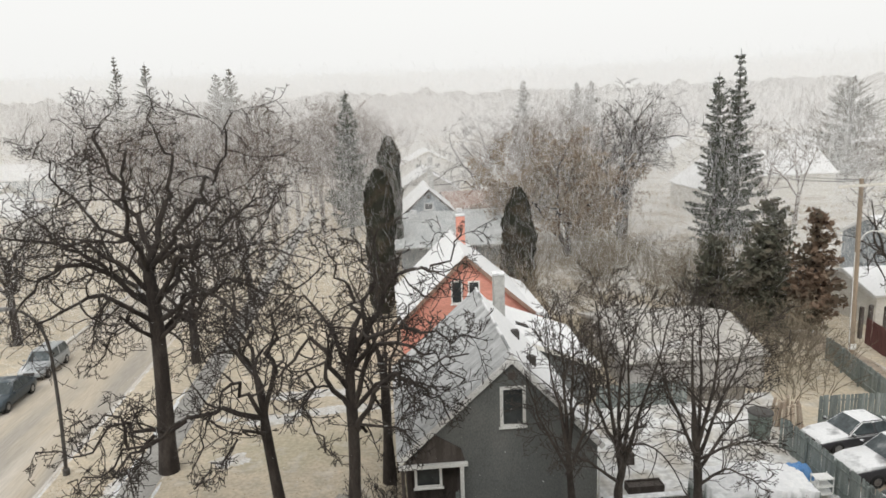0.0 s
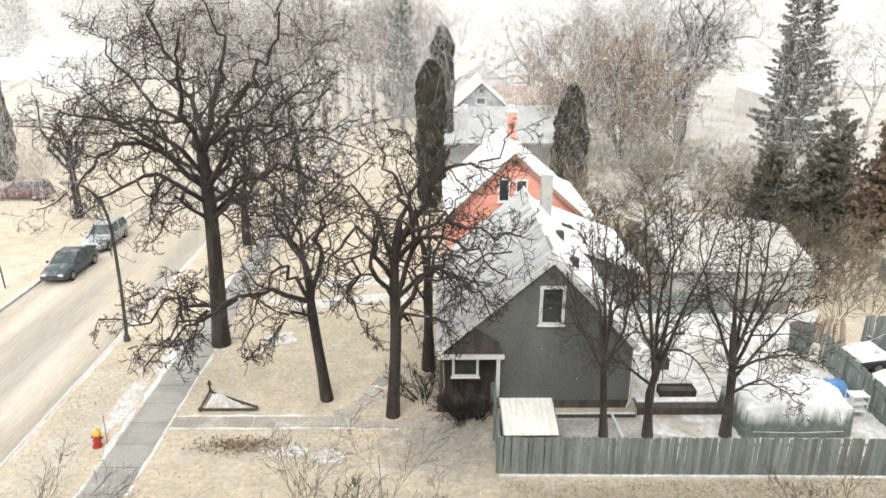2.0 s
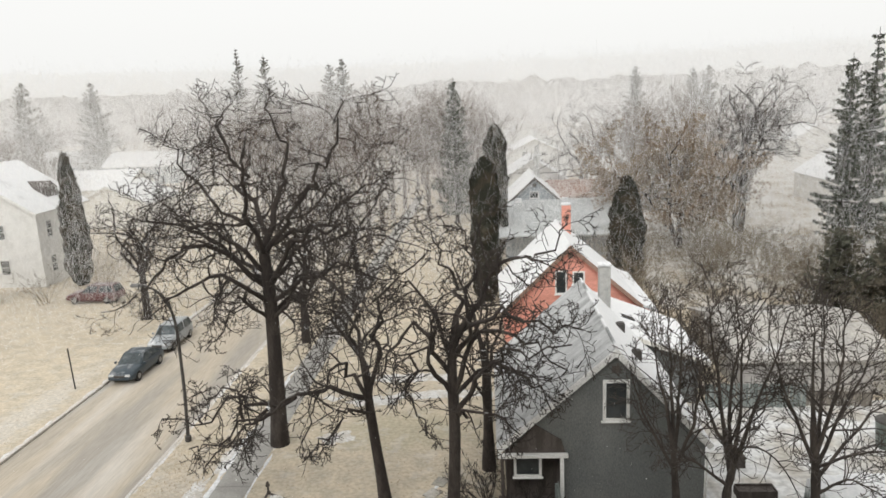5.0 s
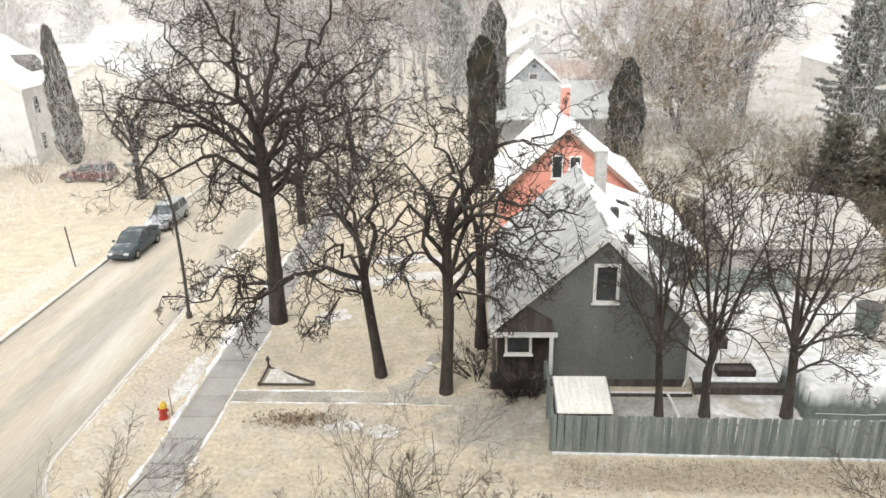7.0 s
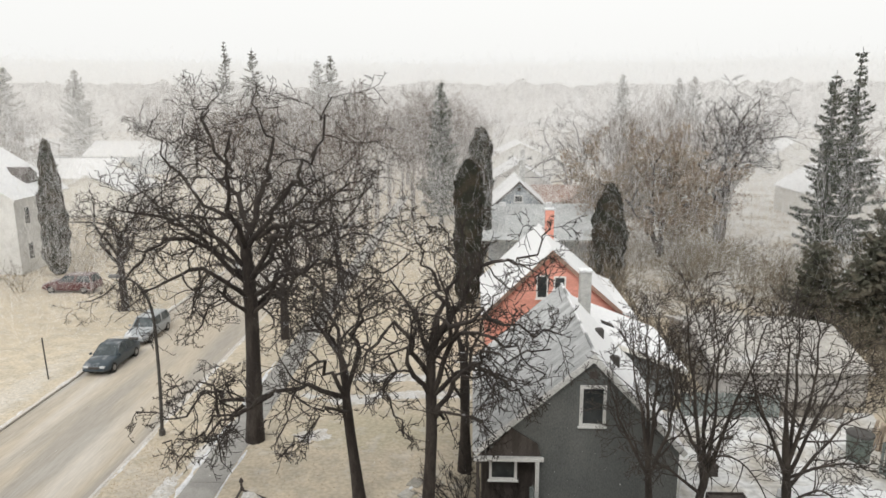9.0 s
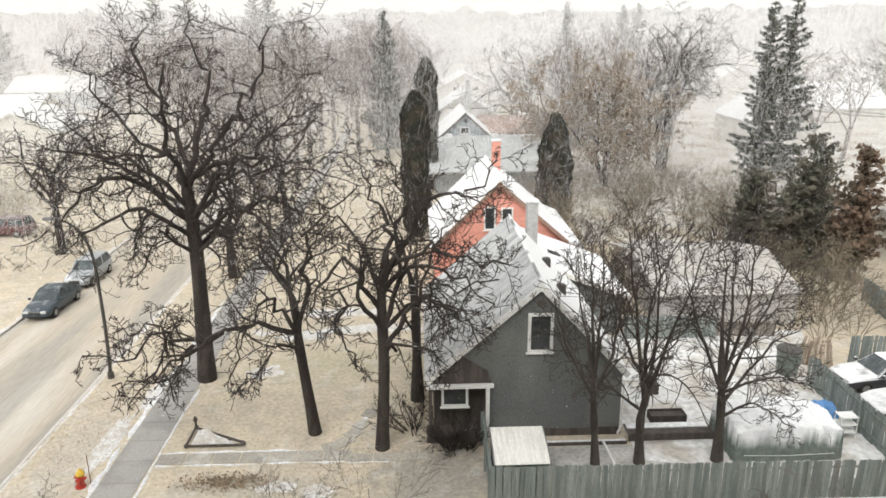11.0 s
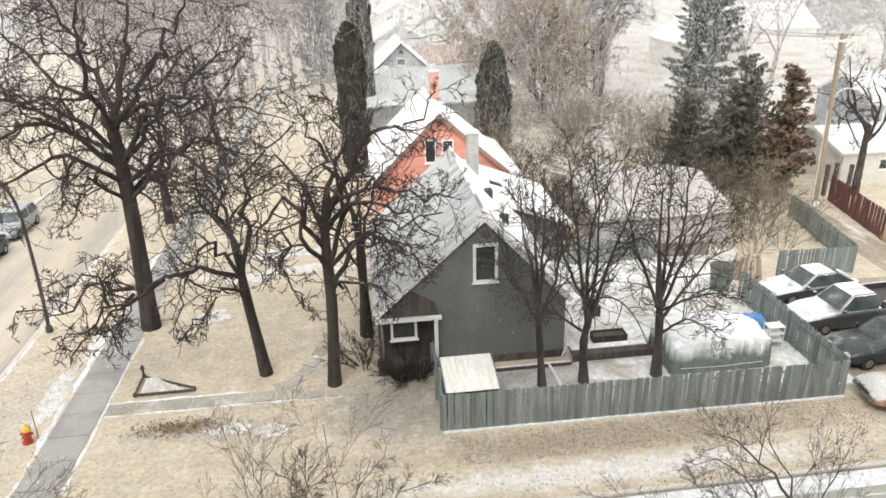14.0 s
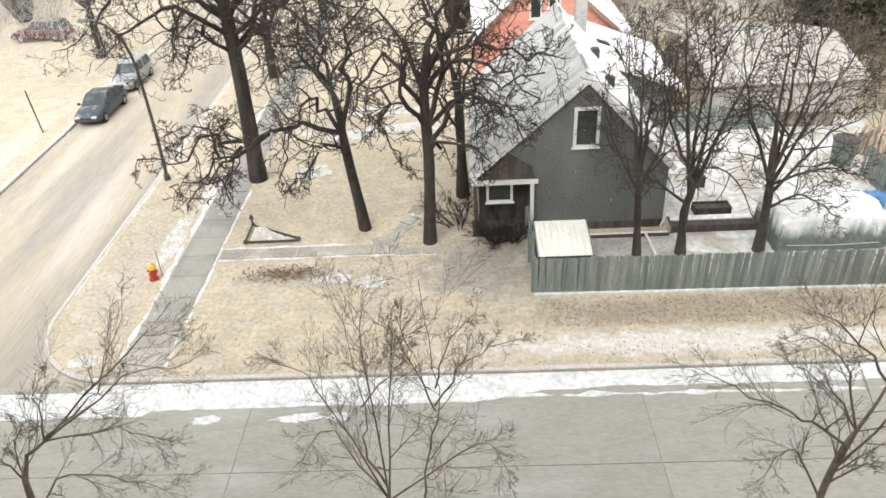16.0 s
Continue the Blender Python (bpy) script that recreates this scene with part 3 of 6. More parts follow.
def slab(a, b, c, d, thick):
    """A roof slab whose top has the corners a, b, c, d."""
    pts = [Vector(p) for p in (a, b, c, d)]
    n = (pts[1] - pts[0]).cross(pts[2] - pts[1]).normalized()
    if n.z < 0:
        n = -n
    bm = bmesh.new()
    top = [bm.verts.new(p) for p in pts]
    low = [bm.verts.new(p - n * thick) for p in pts]
    bm.faces.new(top)
    bm.faces.new(low[::-1])
    for i in range(4):
        bm.faces.new((top[i], low[i], low[(i + 1) % 4], top[(i + 1) % 4]))
    bmesh.ops.recalc_face_normals(bm, faces=bm.faces)
    return bm


def gable_house(name, label, x0, x1, y0, y1, eave, ridge, wall, roof, over=0.35, ridge_x=None, trim="white", along="y", eave_r=None, at=None):
    """A house with a gable roof; along: the way its ridge runs."""
    house = thing(name, label, "house", at=at)
    if along == "x":
        u0, u1, v0, v1 = y0, y1, x0, x1
    else:
        u0, u1, v0, v1 = x0, x1, y0, y1
    mid = (u0 + u1) / 2 if ridge_x is None else ridge_x
    eave_r = eave if eave_r is None else eave_r
    part("wall", prism([(u0, -0.05), (u1, -0.05), (u1, eave_r), (mid, ridge - 0.05), (u0, eave)], along, v0, v1) if along == "y" else
         prism([(u0, -0.05), (u1, -0.05), (u1, eave_r), (mid, ridge - 0.05), (u0, eave)], "x", v0, v1), M[wall], house)
    sl, sr = (ridge - eave) / (mid - u0), (ridge - eave_r) / (u1 - mid)
    w0, w1, lift = v0 - over, v1 + over, 0.14

    def at3(u, v, z):
        return (u, v, z) if along == "y" else (v, u, z)
    for u, s in ((u0 - over, sl), (u1 + over, sr)):
        zz = ridge - s * abs(mid - u)
        part("roof", slab(at3(mid, w0, ridge + lift), at3(mid, w1, ridge + lift), at3(u, w1, zz + lift), at3(u, w0, zz + lift), 0.16), M[roof], house)
        if trim:
            for v in (w0, w1):
                if u < mid:
                    part("apex_block", prism([(mid - 0.2, ridge + lift - 0.2), (mid, ridge + lift - 0.42), (mid + 0.2, ridge + lift - 0.2), (mid, ridge + lift - 0.005)], along, v - 0.056, v + 0.056), M[trim], house)
                d = -0.05 if v == w0 else 0.05
                part("rake_board", slab(at3(mid, v, ridge + lift - 0.03), at3(mid, v + d, ridge + lift - 0.03), at3(u, v + d, zz + lift - 0.03), at3(u, v, zz + lift - 0.03), 0.24), M[trim], house)
    return house


def chimney(parent, x, y, z0, z1, w, mat, name="chimney"):
    c = part(name, boxed(x - w / 2, x + w / 2, y - w / 2, y + w / 2, z0, z1, bevel=0.02), M[mat], parent)
    part("cap", boxed(x - w / 2 - 0.06, x + w / 2 + 0.06, y - w / 2 - 0.06, y + w / 2 + 0.06, z1 + 0.002, z1 + 0.12, bevel=0.02), M["snow"], c, "snow-topped chimney cap")
    return c


# the grey house on the corner
GY, RX, RZ = 26.6, 4.85, 7.02
grey_house = thing("house", "one-and-a-half-storey grey stucco house with white trim and snowy metal roof", "house")
part("wall", prism([(2.75, -0.05), (8.45, -0.05), (8.45, 3.0), (RX, RZ - 0.1), (0.75, 3.15), (0.75, 2.62), (2.75, 2.62)], "y", GY, 36.9), M["stucco"], grey_house)
# the recess shade is put into this wall's dark colour
part("porch_wall", prism([(0.45, -0.05), (2.745, -0.05), (2.745, 2.6), (0.45, 2.6)], "y", GY + 0.55, 36.8), M["darkwood"], grey_house, "porch wall painted dark as recess shade")
part("porch_beam", boxed(0.1, 2.95, GY - 0.28, GY - 0.08, 2.5, 2.66, bevel=0.015), M["white"], grey_house, "white porch beam")
part("porch_post", boxed(2.62, 2.78, GY - 0.26, GY - 0.1, 0, 2.498, bevel=0.01), M["white"], grey_house, "white porch post")
part("porch_post", boxed(0.2, 0.34, GY - 0.26, GY - 0.1, 0, 2.498, bevel=0.01), M["darkwood"], grey_house)
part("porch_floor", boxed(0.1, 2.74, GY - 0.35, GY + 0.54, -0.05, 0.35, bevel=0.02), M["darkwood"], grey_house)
ZL, ZE = 2.9, 2.95
for side, u, zz, name in ((-1, 0.05, ZL, "roof"), (1, 8.75, ZE, "roof")):
    part(name, slab((RX, GY - 0.12, RZ + 0.12), (RX, 37.1, RZ + 0.12), (u, 37.1, zz), (u, GY - 0.12, zz), 0.14), M["seam"] if side < 0 else M["snowroof"], grey_house)
    part("rake_board", slab((RX, GY - 0.125, RZ + 0.1), (RX, GY - 0.18, RZ + 0.1), (u, GY - 0.18, zz - 0.02), (u, GY - 0.125, zz - 0.02), 0.24), M["white"], grey_house)
# raised seams down the west slope
bm = bmesh.new()
n_seams = 46
for i in range(n_seams):
    y = GY - 0.08 + i * (37.05 - GY + 0.08) / (n_seams - 1)
    tube([(RX - 0.02, y, RZ + 0.125), (0.07, y, ZL + 0.005)], [0.016, 0.016], 4, bm)
part("roof_seams", bm, M["seam"], grey_house, "raised roof seams rimmed with snow")
part("ridge_cap", tube([(RX, GY - 0.13, RZ + 0.13), (RX, 37.12, RZ + 0.13)], [0.07, 0.07], 8), M["shingle"], grey_house)
window(grey_house, 4.88, 4.88, 1.06, 1.76, GY, frame_w=0.13)
window(grey_house, 1.32, 2.02, 1.15, 1.1, GY + 0.15, frame_w=0.11, bars=0)
part("apex_block", prism([(RX - 0.2, RZ - 0.08), (RX, RZ - 0.28), (RX + 0.2, RZ - 0.08), (RX, RZ + 0.1)], "y", GY - 0.185, GY - 0.122), M["white"], grey_house)
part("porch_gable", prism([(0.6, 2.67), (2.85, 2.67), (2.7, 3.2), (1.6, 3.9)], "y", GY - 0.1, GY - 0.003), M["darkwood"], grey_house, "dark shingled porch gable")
part("vent", boxed(4.7, 5.0, GY - 0.03, GY, 6.05, 6.35), M["darkwood"], grey_house, "small attic vent")
for yy in (29.2, 33.0):
    part("roof_vent", boxed(6.05, 6.45, yy, yy + 0.4, 5.4, 5.95, bevel=0.05), M["darksteel"], grey_house, "dark roof vent")
part("downspout", tube([(8.52, GY - 0.1, 2.6), (8.5, GY - 0.1, 0.9), (8.5, GY - 0.1, 0.45), (8.3, GY - 0.35, 0.2)], [0.05] * 4, 8), M["white"], grey_house, "white rain downspout")
part("foundation", boxed(2.7, 8.5, GY - 0.06, GY - 0.002, -0.05, 0.35), M["darkwood"], grey_house)
# rear wing under a long low roof
part("wing_wall", prism([(4.9, -0.05), (11.2, -0.05), (11.2, 2.55), (5.6, 4.75), (4.9, 4.75)], "y", 36.95, 43.5), M["wing"], grey_house)
part("wing_roof", slab((5.2, 36.5, 5.05), (5.2, 43.9, 5.05), (11.75, 43.9, 2.5), (11.75, 36.5, 2.5), 0.16), M["snowroof"], grey_house, "snow-covered wing roof")
part("wing_fascia", slab((5.2, 36.49, 5.0), (5.2, 36.43, 5.0), (11.75, 36.43, 2.46), (11.75, 36.49, 2.46), 0.22), M["cream"], grey_house)
part("skylight", slab((7.6, 39.6, 4.17), (7.6, 40.2, 4.17), (8.3, 40.2, 3.9), (8.3, 39.6, 3.9), 0.06), M["glass"], grey_house)
chimney(grey_house, 6.35, 38.6, 3.8, 7.5, 0.62, "brick")

# the orange house
orange_house = gable_house("house", "bright orange wooden house with steep snow-covered roof", 0.9, 9.6, 45, 54.5, 3.1, 7.25, "orange", "snowroof", over=0.3, ridge_x=5.2, eave_r=3.4, trim="rustroof")
part("siding_courses", (lambda b: [box(b, 0.9, 9.6, 44.985, 44.998, z, z + 0.02) for z in np.arange(0.2, 3.1, 0.2)] and b)(bmesh.new()), M["orange"], orange_house)
window(orange_house, 4.6, 4.85, 0.78, 1.6, 45)
window(orange_house, 5.75, 5.0, 0.8, 1.15, 45)
part("vent", boxed(5.05, 5.4, 44.97, 45, 6.45, 6.8), M["rustroof"], orange_house, "small attic vent")
part("eave_skirt", slab((9.6, 44.69, 3.42), (9.6, 54.8, 3.42), (10.9, 54.8, 2.85), (10.9, 44.69, 2.85), 0.16), M["snowroof"], orange_house, "flared snowy eave")
part("porch_wall", boxed(9.605, 10.5, 45.3, 54.4, -0.05, 2.8), M["orange"], orange_house)
chimney(orange_house, 5.75, 52.2, 6.3, 8.85, 0.62, "orange")

# the grey-blue house and its long front roof
blue_house = gable_house("house", "grey-blue house with a peaked gable and dark rakes", 2.5, 8.7, 85, 95, 4.3, 7.1, "blue", "snowroof", over=0.4, trim="darkwood")
part("front_wall", boxed(1.8, 12.6, 73.5, 84.5, -0.05, 2.75), M["blue"], blue_house)
part("front_roof", slab((1.0, 84.8, 4.5), (14.4, 84.8, 4.5), (13.0, 71.0, 2.8), (1.0, 71.0, 2.8), 0.18), M["greyroof"], blue_house, "broad grey roof thinly covered with snow")
window(blue_house, 5.55, 5.05, 1.1, 0.85, 85)
part("vent", boxed(5.4, 5.8, 84.96, 85, 6.0, 6.4), M["darkwood"], blue_house)
part("roof_box", boxed(3.2, 4.0, 83.6, 84.4, 4.3, 4.8, bevel=0.05), M["snow"], blue_house)
part("roof_box", boxed(8.8, 9.5, 83.6, 84.4, 4.3, 4.8, bevel=0.05), M["snow"], blue_house)
chimney(blue_house, 6.4, 92, 6, 9.2, 0.7, "brick")

gable_house("house", "low house with a rust-brown roof", 9.4, 17.5, 100, 116, 2.5, 3.9, "cream", "rustroof", along="x", trim=None)
h = gable_house("house", "white house with a broad snow-covered roof", 2.0, 12.5, 112, 124, 3.6, 6.9, "white", "snowroof", trim="white")
window(h, 7.2, 4.4, 1.2, 1.0, 112)
chimney(h, 8.2, 118, 6, 8.6, 0.7, "brick")
h = gable_house("house", "white house with a wide low gable roof", 3.0, 17.0, 150, 165, 4.2, 7.6, "white", "snowroof", trim="cream")
window(h, 8, 4.6, 1.2, 1.0, 150), window(h, 12, 4.6, 1.2, 1.0, 150)
gable_house("house", "distant white gabled house", 6.0, 18.0, 215, 230, 5.0, 9.0, "white", "snowroof", trim="cream")

# garage behind the yard
gable_house("garage", "long low garage with a pale tan snow-dusted roof", 13.8, 22.0, 37.6, 47.6, 2.0, 3.1, "plaster", "tanroof", over=0.25, along="x", trim=None)
# garage and houses across the lane
g2 = gable_house("garage", "cream garage with a snow-covered roof", 35.4, 43.2, 46.4, 53.5, 2.55, 3.65, "cream", "snowroof", over=0.35, along="x")
window(g2, 38.8, 1.5, 1.0, 0.9, 46.4)
h = gable_house("house", "pale blue-grey house with white windows and snowy roof", 45, 57, 56.5, 64.5, 3.7, 5.7, "blue", "snowroof", along="x")
for x in (46.5, 48.1, 51.5):
    window(h, x, 2.5, 1.0, 1.5, 56.5, bars=1)
h = gable_house("house", "white house with a snow-covered gable roof", 60, 76, 112, 124, 4.0, 7.5, "cream", "snowroof", along="x")
h = gable_house("house", "long pale house with a snow-covered gable roof", 47, 57, 99, 111, 3.8, 7.0, "cream", "snowroof", trim="cream")
for x, y, w, d, e, r in ((92, 150, 13, 12, 4.5, 8), (118, 172, 14, 12, 4.5, 8.5), (70, 168, 12, 12, 4.2, 7.5), (98, 108, 12, 14, 4.5, 8), (34, 128, 11, 12, 4, 7)):
    gable_house("house", "far pale house with a snowy roof", x, x + w, y, y + d, e, r, "cream", "snowroof", along="x" if w > 12 else "y")

# houses across the avenue
wh = gable_house("house", "tall two-storey white house with snowy roof and dormer", -58.6, -44.6, 66, 74.5, 7.7, 12.1, "white", "snowroof", along="y", over=0.5)
for z in (5.7, 2.1):
    window(wh, -44.6, z, 1.0, 1.8, 67.8, "e", bars=1), window(wh, -44.6, z, 1.0, 1.8, 71.4, "e", bars=1)
    for x in (-48.5, -53):
        window(wh, x, z, 1.1, 1.6, 66, bars=1)
# dormer's shade painted on with the dark wood colour
part("dormer", prism([(70.2, 7.9), (72.2, 7.9), (72.2, 9.5), (71.2, 10.2), (70.2, 9.5)], "x", -49.5, -45.8), M["darkwood"], wh, "dormer painted dark as shade")
for x, y, w, d, e, r in ((-78, 118, 15, 12, 3.8, 6.6), (-90, 160, 18, 13, 4.2, 7.2), (-116, 168, 18, 12, 4, 7.4), (-150, 190, 16, 13, 5, 9), (-62, 100, 12, 11, 3.6, 6.2), (-100, 120, 14, 12, 4, 7.2), (-46, 138, 13, 11, 4, 6.8)):
    gable_house("house", "far house with a snow-covered roof behind bare trees", x, x + w, y, y + d, e, r, "blue" if w > 15 else "cream", "snowroof", along="x" if w > 13 else "y")


# ---- street panels, sidewalk, path, snow ----
def slab_piece(name, x0, x1, y0, y1, z0, z1, mat, parent, gap=0.012):
    return part(name, boxed(x0 + gap, x1 - gap, y0 + gap, y1 - gap, z0, z1, bevel=0.008), M[mat], parent)


for i in range(-4, 5):
    x = 5.4 + 12.9 * i
    for y0, y1 in ((SOUTH, 13.8), (13.8, NORTH)):
        slab_piece("panel", x, x + 12.9, y0, y1, ZR - 0.1, ZR + 0.004, "concrete", street)
for x0, x1 in ((-300, 5.4 - 12.9 * 4), (5.4 + 12.9 * 5, 300)):
    part("far_carriageway", boxed(x0, x1, SOUTH, NORTH, ZR - 0.1, ZR + 0.004), M["concrete"], street)

sidewalk = thing("pavement", "grey concrete sidewalk slabs edged with snow", "sidewalk", kind="structure")
for i in range(70):
    y = 18.0 + 1.5 * i
    slab_piece("slab", -12.82, -11.2, y, y + 1.5, -0.08, 0.022 + 0.006 * noise.noise(Vector((i, 0, 0))), "walk", sidewalk, 0.015)

path = thing("garden_path", "flagstone garden path with snowy joints", "path", kind="structure")
x = -11.1
while x < -3.4:
    w = 1.15 + 0.15 * noise.noise(Vector((x, 2, 0)))
    slab_piece("flagstone", x, x + w, 25.15, 25.95, -0.06, 0.025, "flag", path, 0.03)
    x += w
for i in range(3):
    slab_piece("flagstone", -3.3 + i * 1.15, -2.15 + i * 1.15, 25.0, 25.6, -0.06, 0.024, "flag", path, 0.03)
for i in range(6):
    t = i / 5
    p = Vector((-4.0 + 1.5 * t, 26.2 + 2.6 * t * t, 0))
    bm = boxed(-0.36, 0.36, -0.3, 0.3, -0.06, 0.024 + 0.005 * i, bevel=0.01)
    bmesh.ops.transform(bm, matrix=pose(p.x, p.y, 0, 0, 0, 20 + 45 * t), verts=bm.verts)
    part("flagstone", bm, M["flag"], path)


def snow_mound(name, label, outline, height, seed, category="snow", rows=7, mat="snow"):
    """A low heap of snow over an outline, highest inside, with a ragged rim."""
    cx, cy = sum(p[0] for p in outline) / len(outline), sum(p[1] for p in outline) / len(outline)
    dense = curve_through([(*p, 0) for p in outline] + [(*outline[0], 0)], 14)
    bm, rings = bmesh.new(), []
    for r in range(rows):
        f = 1 - r / rows
        ring = []
        for k, p in enumerate(dense[:-1]):
            q = Vector((p[0] * 1.6, p[1] * 1.6, seed))
            s = f * (1 + 0.3 * noise.noise(q) + 0.32 * noise.noise(q * 3) + 0.2 * noise.noise(q * 7))
            z = height * (1 - f * f) * (1 + 0.5 * noise.noise(q * 2 + Vector((r, 0, 0)))) - (0.02 if r == 0 else 0)
            ring.append(bm.verts.new((cx + (p[0] - cx) * s, cy + (p[1] - cy) * s, z)))
        rings.append(ring)
    for a, b in zip(rings, rings[1:]):
        for k in range(len(a)):
            j = (k + 1) % len(a)
            bm.faces.new((a[k], a[j], b[j], b[k]))
    bm.faces.new(rings[-1])
    return tagged(part(name, bm, M[mat], smooth=True), label, category, kind="structure")


for k, (x, y, w, d) in enumerate(((-5.8, 23.5, 1.0, 0.35), (-4.2, 23.2, 0.8, 0.45), (-8.2, 33.2, 1.1, 0.7), (-7.0, 37.5, 1.6, 0.6), (-13.6, 27.2, 0.5, 2.4), (-13.2, 31.4, 0.4, 1.8), (-2.6, 38.5, 2.6, 0.7), (-14.2, 18.9, 0.8, 0.35), (-5.0, 41, 3.0, 0.8))):
    snow_mound("snow_patch", "thin leftover patch of snow on the grass", [(x - w, y), (x - w * 0.5, y - d), (x + w * 0.6, y - d * 0.8), (x + w, y), (x + w * 0.4, y + d), (x - w * 0.5, y + d * 0.8)], 0.022, k, mat="thinsnow")

# the ploughed ridge of snow along the kerb
bm, prev = bmesh.new(), None
for i in range(420):
    x = -60 + 110 * i / 419
    wob = noise.noise(Vector((x * 0.5, 1, 0))) + 0.5 * noise.noise(Vector((x * 2.1, 5, 0)))
    edge = 16.44 + 0.14 * wob - (0.0 if x > -11 else 0.25) + (0.45 if WEST < x < EAST else 0) + 0.5 * min(1, max(0, (x - 0.5) / 2))
    top = 0.045 + 0.02 * noise.noise(Vector((x * 1.3, 7, 0)))
    inner = NORTH - 0.02 if not WEST - 3 < x < EAST + 3 else NORTH - 0.35
    row = [bm.verts.new((x, y, ZR + z)) for y, z in ((edge, 0.0), (edge + 0.12, top * 0.7), ((edge + inner) / 2, top), (inner - 0.1, top * 1.2), (inner, 0.0))]
    if prev:
        for k in range(4):
            bm.faces.new((prev[k], row[k], row[k + 1], prev[k + 1]))
    prev = row
tagged(part("snow_ridge", bm, M["snow"], smooth=True), "low ridge of ploughed snow along the kerb", "snow", kind="structure")
for k, (x, w) in enumerate(((-5.9, 0.9), (-4.5, 0.5), (-9.0, 0.6))):
    b = snow_mound("snow_patch", "thin smear of snow on the street", [(x - w, 15.9), (x, 15.75), (x + w, 15.95), (x + w * 0.6, 16.15), (x - w * 0.4, 16.1)], 0.03, 30 + k)
    b.location.z = ZR + 0.004




def snow_strip(label, line, width, height, seed, z=0.0, mat="snow"):
    """A ragged strip of snow left along an edge, broken where it has melted."""
    bm, prev = bmesh.new(), None
    pts = curve_through([(*p, 0) for p in line], 40)
    for i, p in enumerate(pts):
        d = Vector(pts[min(i + 1, len(pts) - 1)]) - Vector(pts[max(i - 1, 0)])
        s = Vector((-d.y, d.x, 0)).normalized()
        q = Vector((p[0] * 0.9, p[1] * 0.9, seed))
        w = width * max(0.0, 0.55 + 0.9 * noise.noise(q) + 0.5 * noise.noise(q * 3.3))
        o = width * 0.4 * noise.noise(q * 1.7 + Vector((5, 0, 0)))
        row = [bm.verts.new(Vector(p) + s * (o + k * w) + Vector((0, 0, z + h))) for k, h in ((-0.5, -0.005), (-0.3, height * w / width), (0.3, height * w / width), (0.5, -0.005))]
        if prev and w > 0.02:
            for k in range(3):
                bm.faces.new((prev[k], row[k], row[k + 1], prev[k + 1]))
        prev = row
    for v in [v for v in bm.verts if not v.link_faces]:
        bm.verts.remove(v)
    return tagged(part("snow_strip", bm, M[mat], smooth=True), label, "snow", kind="structure")


snow_strip("ragged strip of snow along the sidewalk", [(-12.95, 19.0), (-12.95, 26), (-12.95, 34), (-12.95, 44)], 0.32, 0.04, 1)
snow_strip("thin strip of snow along the sidewalk", [(-11.12, 18.4), (-11.12, 26), (-11.12, 34)], 0.2, 0.03, 2)
snow_strip("thin strip of snow along the kerb", [(EAST + 0.25, 50), (EAST + 0.25, 40), (EAST + 0.25, 30), (EAST + 0.25, 22)], 0.3, 0.02, 3, mat="thinsnow")
snow_strip("thin strip of snow along the far kerb", [(WEST - 0.2, 90), (WEST - 0.2, 60), (WEST - 0.2, 40), (WEST - 0.2, 24)], 0.5, 0.02, 5, mat="thinsnow")
snow_strip("thin line of snow along the path", [(-11.1, 26.02), (-8, 26.02), (-4.6, 26.05), (-3.3, 26.9), (-2.6, 28.6)], 0.16, 0.03, 6)
snow_strip("thin line of snow along the path", [(-11.0, 25.1), (-8, 25.1), (-4.6, 25.08), (-1.5, 25.0)], 0.16, 0.03, 7)
snow_strip("broken line of snow on the street", [(0.8, 16.62), (6, 16.62), (14, 16.55), (26, 16.55)], 0.22, 0.03, 11, ZR + 0.01)
snow_strip("snow blown across the lawn", [(-10, 38.0), (-6, 38.2), (-2, 38.4), (0, 38.2)], 1.1, 0.02, 8, mat="thinsnow")

# ---- fences ----
def board_fence(name, label, p0, p1, height, mat, board=0.14, gap=0.02, lean=1.2, seed=0, posts=2.4, sill=False):
    """A board fence from p0 to p1: posts, two rails and upright boards."""
    rng = random.Random(seed)
    a, b = Vector((*p0, 0)), Vector((*p1, 0))
    length, turn = (b - a).length, math.degrees(math.atan2(b.y - a.y, b.x - a.x))
    fence = thing(name, label, "fence", at=pose(a.x, a.y, 0, 0, 0, turn))
    n_posts = int(length / posts) + 1
    for i in range(n_posts + 1):
        x = min(length - 0.05, i * length / n_posts + 0.05)
        part("post", boxed(x - 0.05, x + 0.05, 0.02, 0.12, -0.1, height - 0.06, bevel=0.008), M[mat], fence)
    for z in (0.35, height - 0.35):
        part("rail", boxed(0, length, 0.0, 0.04, z, z + 0.09, bevel=0.006), M[mat], fence)
    proto = bpy.data.meshes.new("board")
    bm = prism([(-board / 2, 0.06), (board / 2, 0.06), (board / 2, height - 0.03), (board / 2 - 0.02, height), (-board / 2 + 0.02, height), (-board / 2, height - 0.03)], "y", -0.025, -0.003)
    bm.to_mesh(proto)
    bm.free()
    proto.materials.append(M[mat])
    for i in range(int(length / (board + gap))):
        ob = mesh_object("board", proto, None, fence)
        ob.matrix_basis = pose((i + 0.5) * (board + gap) + rng.uniform(-0.008, 0.008), rng.uniform(-0.006, 0), rng.uniform(-0.035, 0.03), 0, rng.gauss(0, lean), 0)
    if sill:
        part("sill", boxed(0, length, -0.12, 0.0, -0.02, 0.06, bevel=0.02), M["snow"], fence, "snow-covered sill board")
    return fence


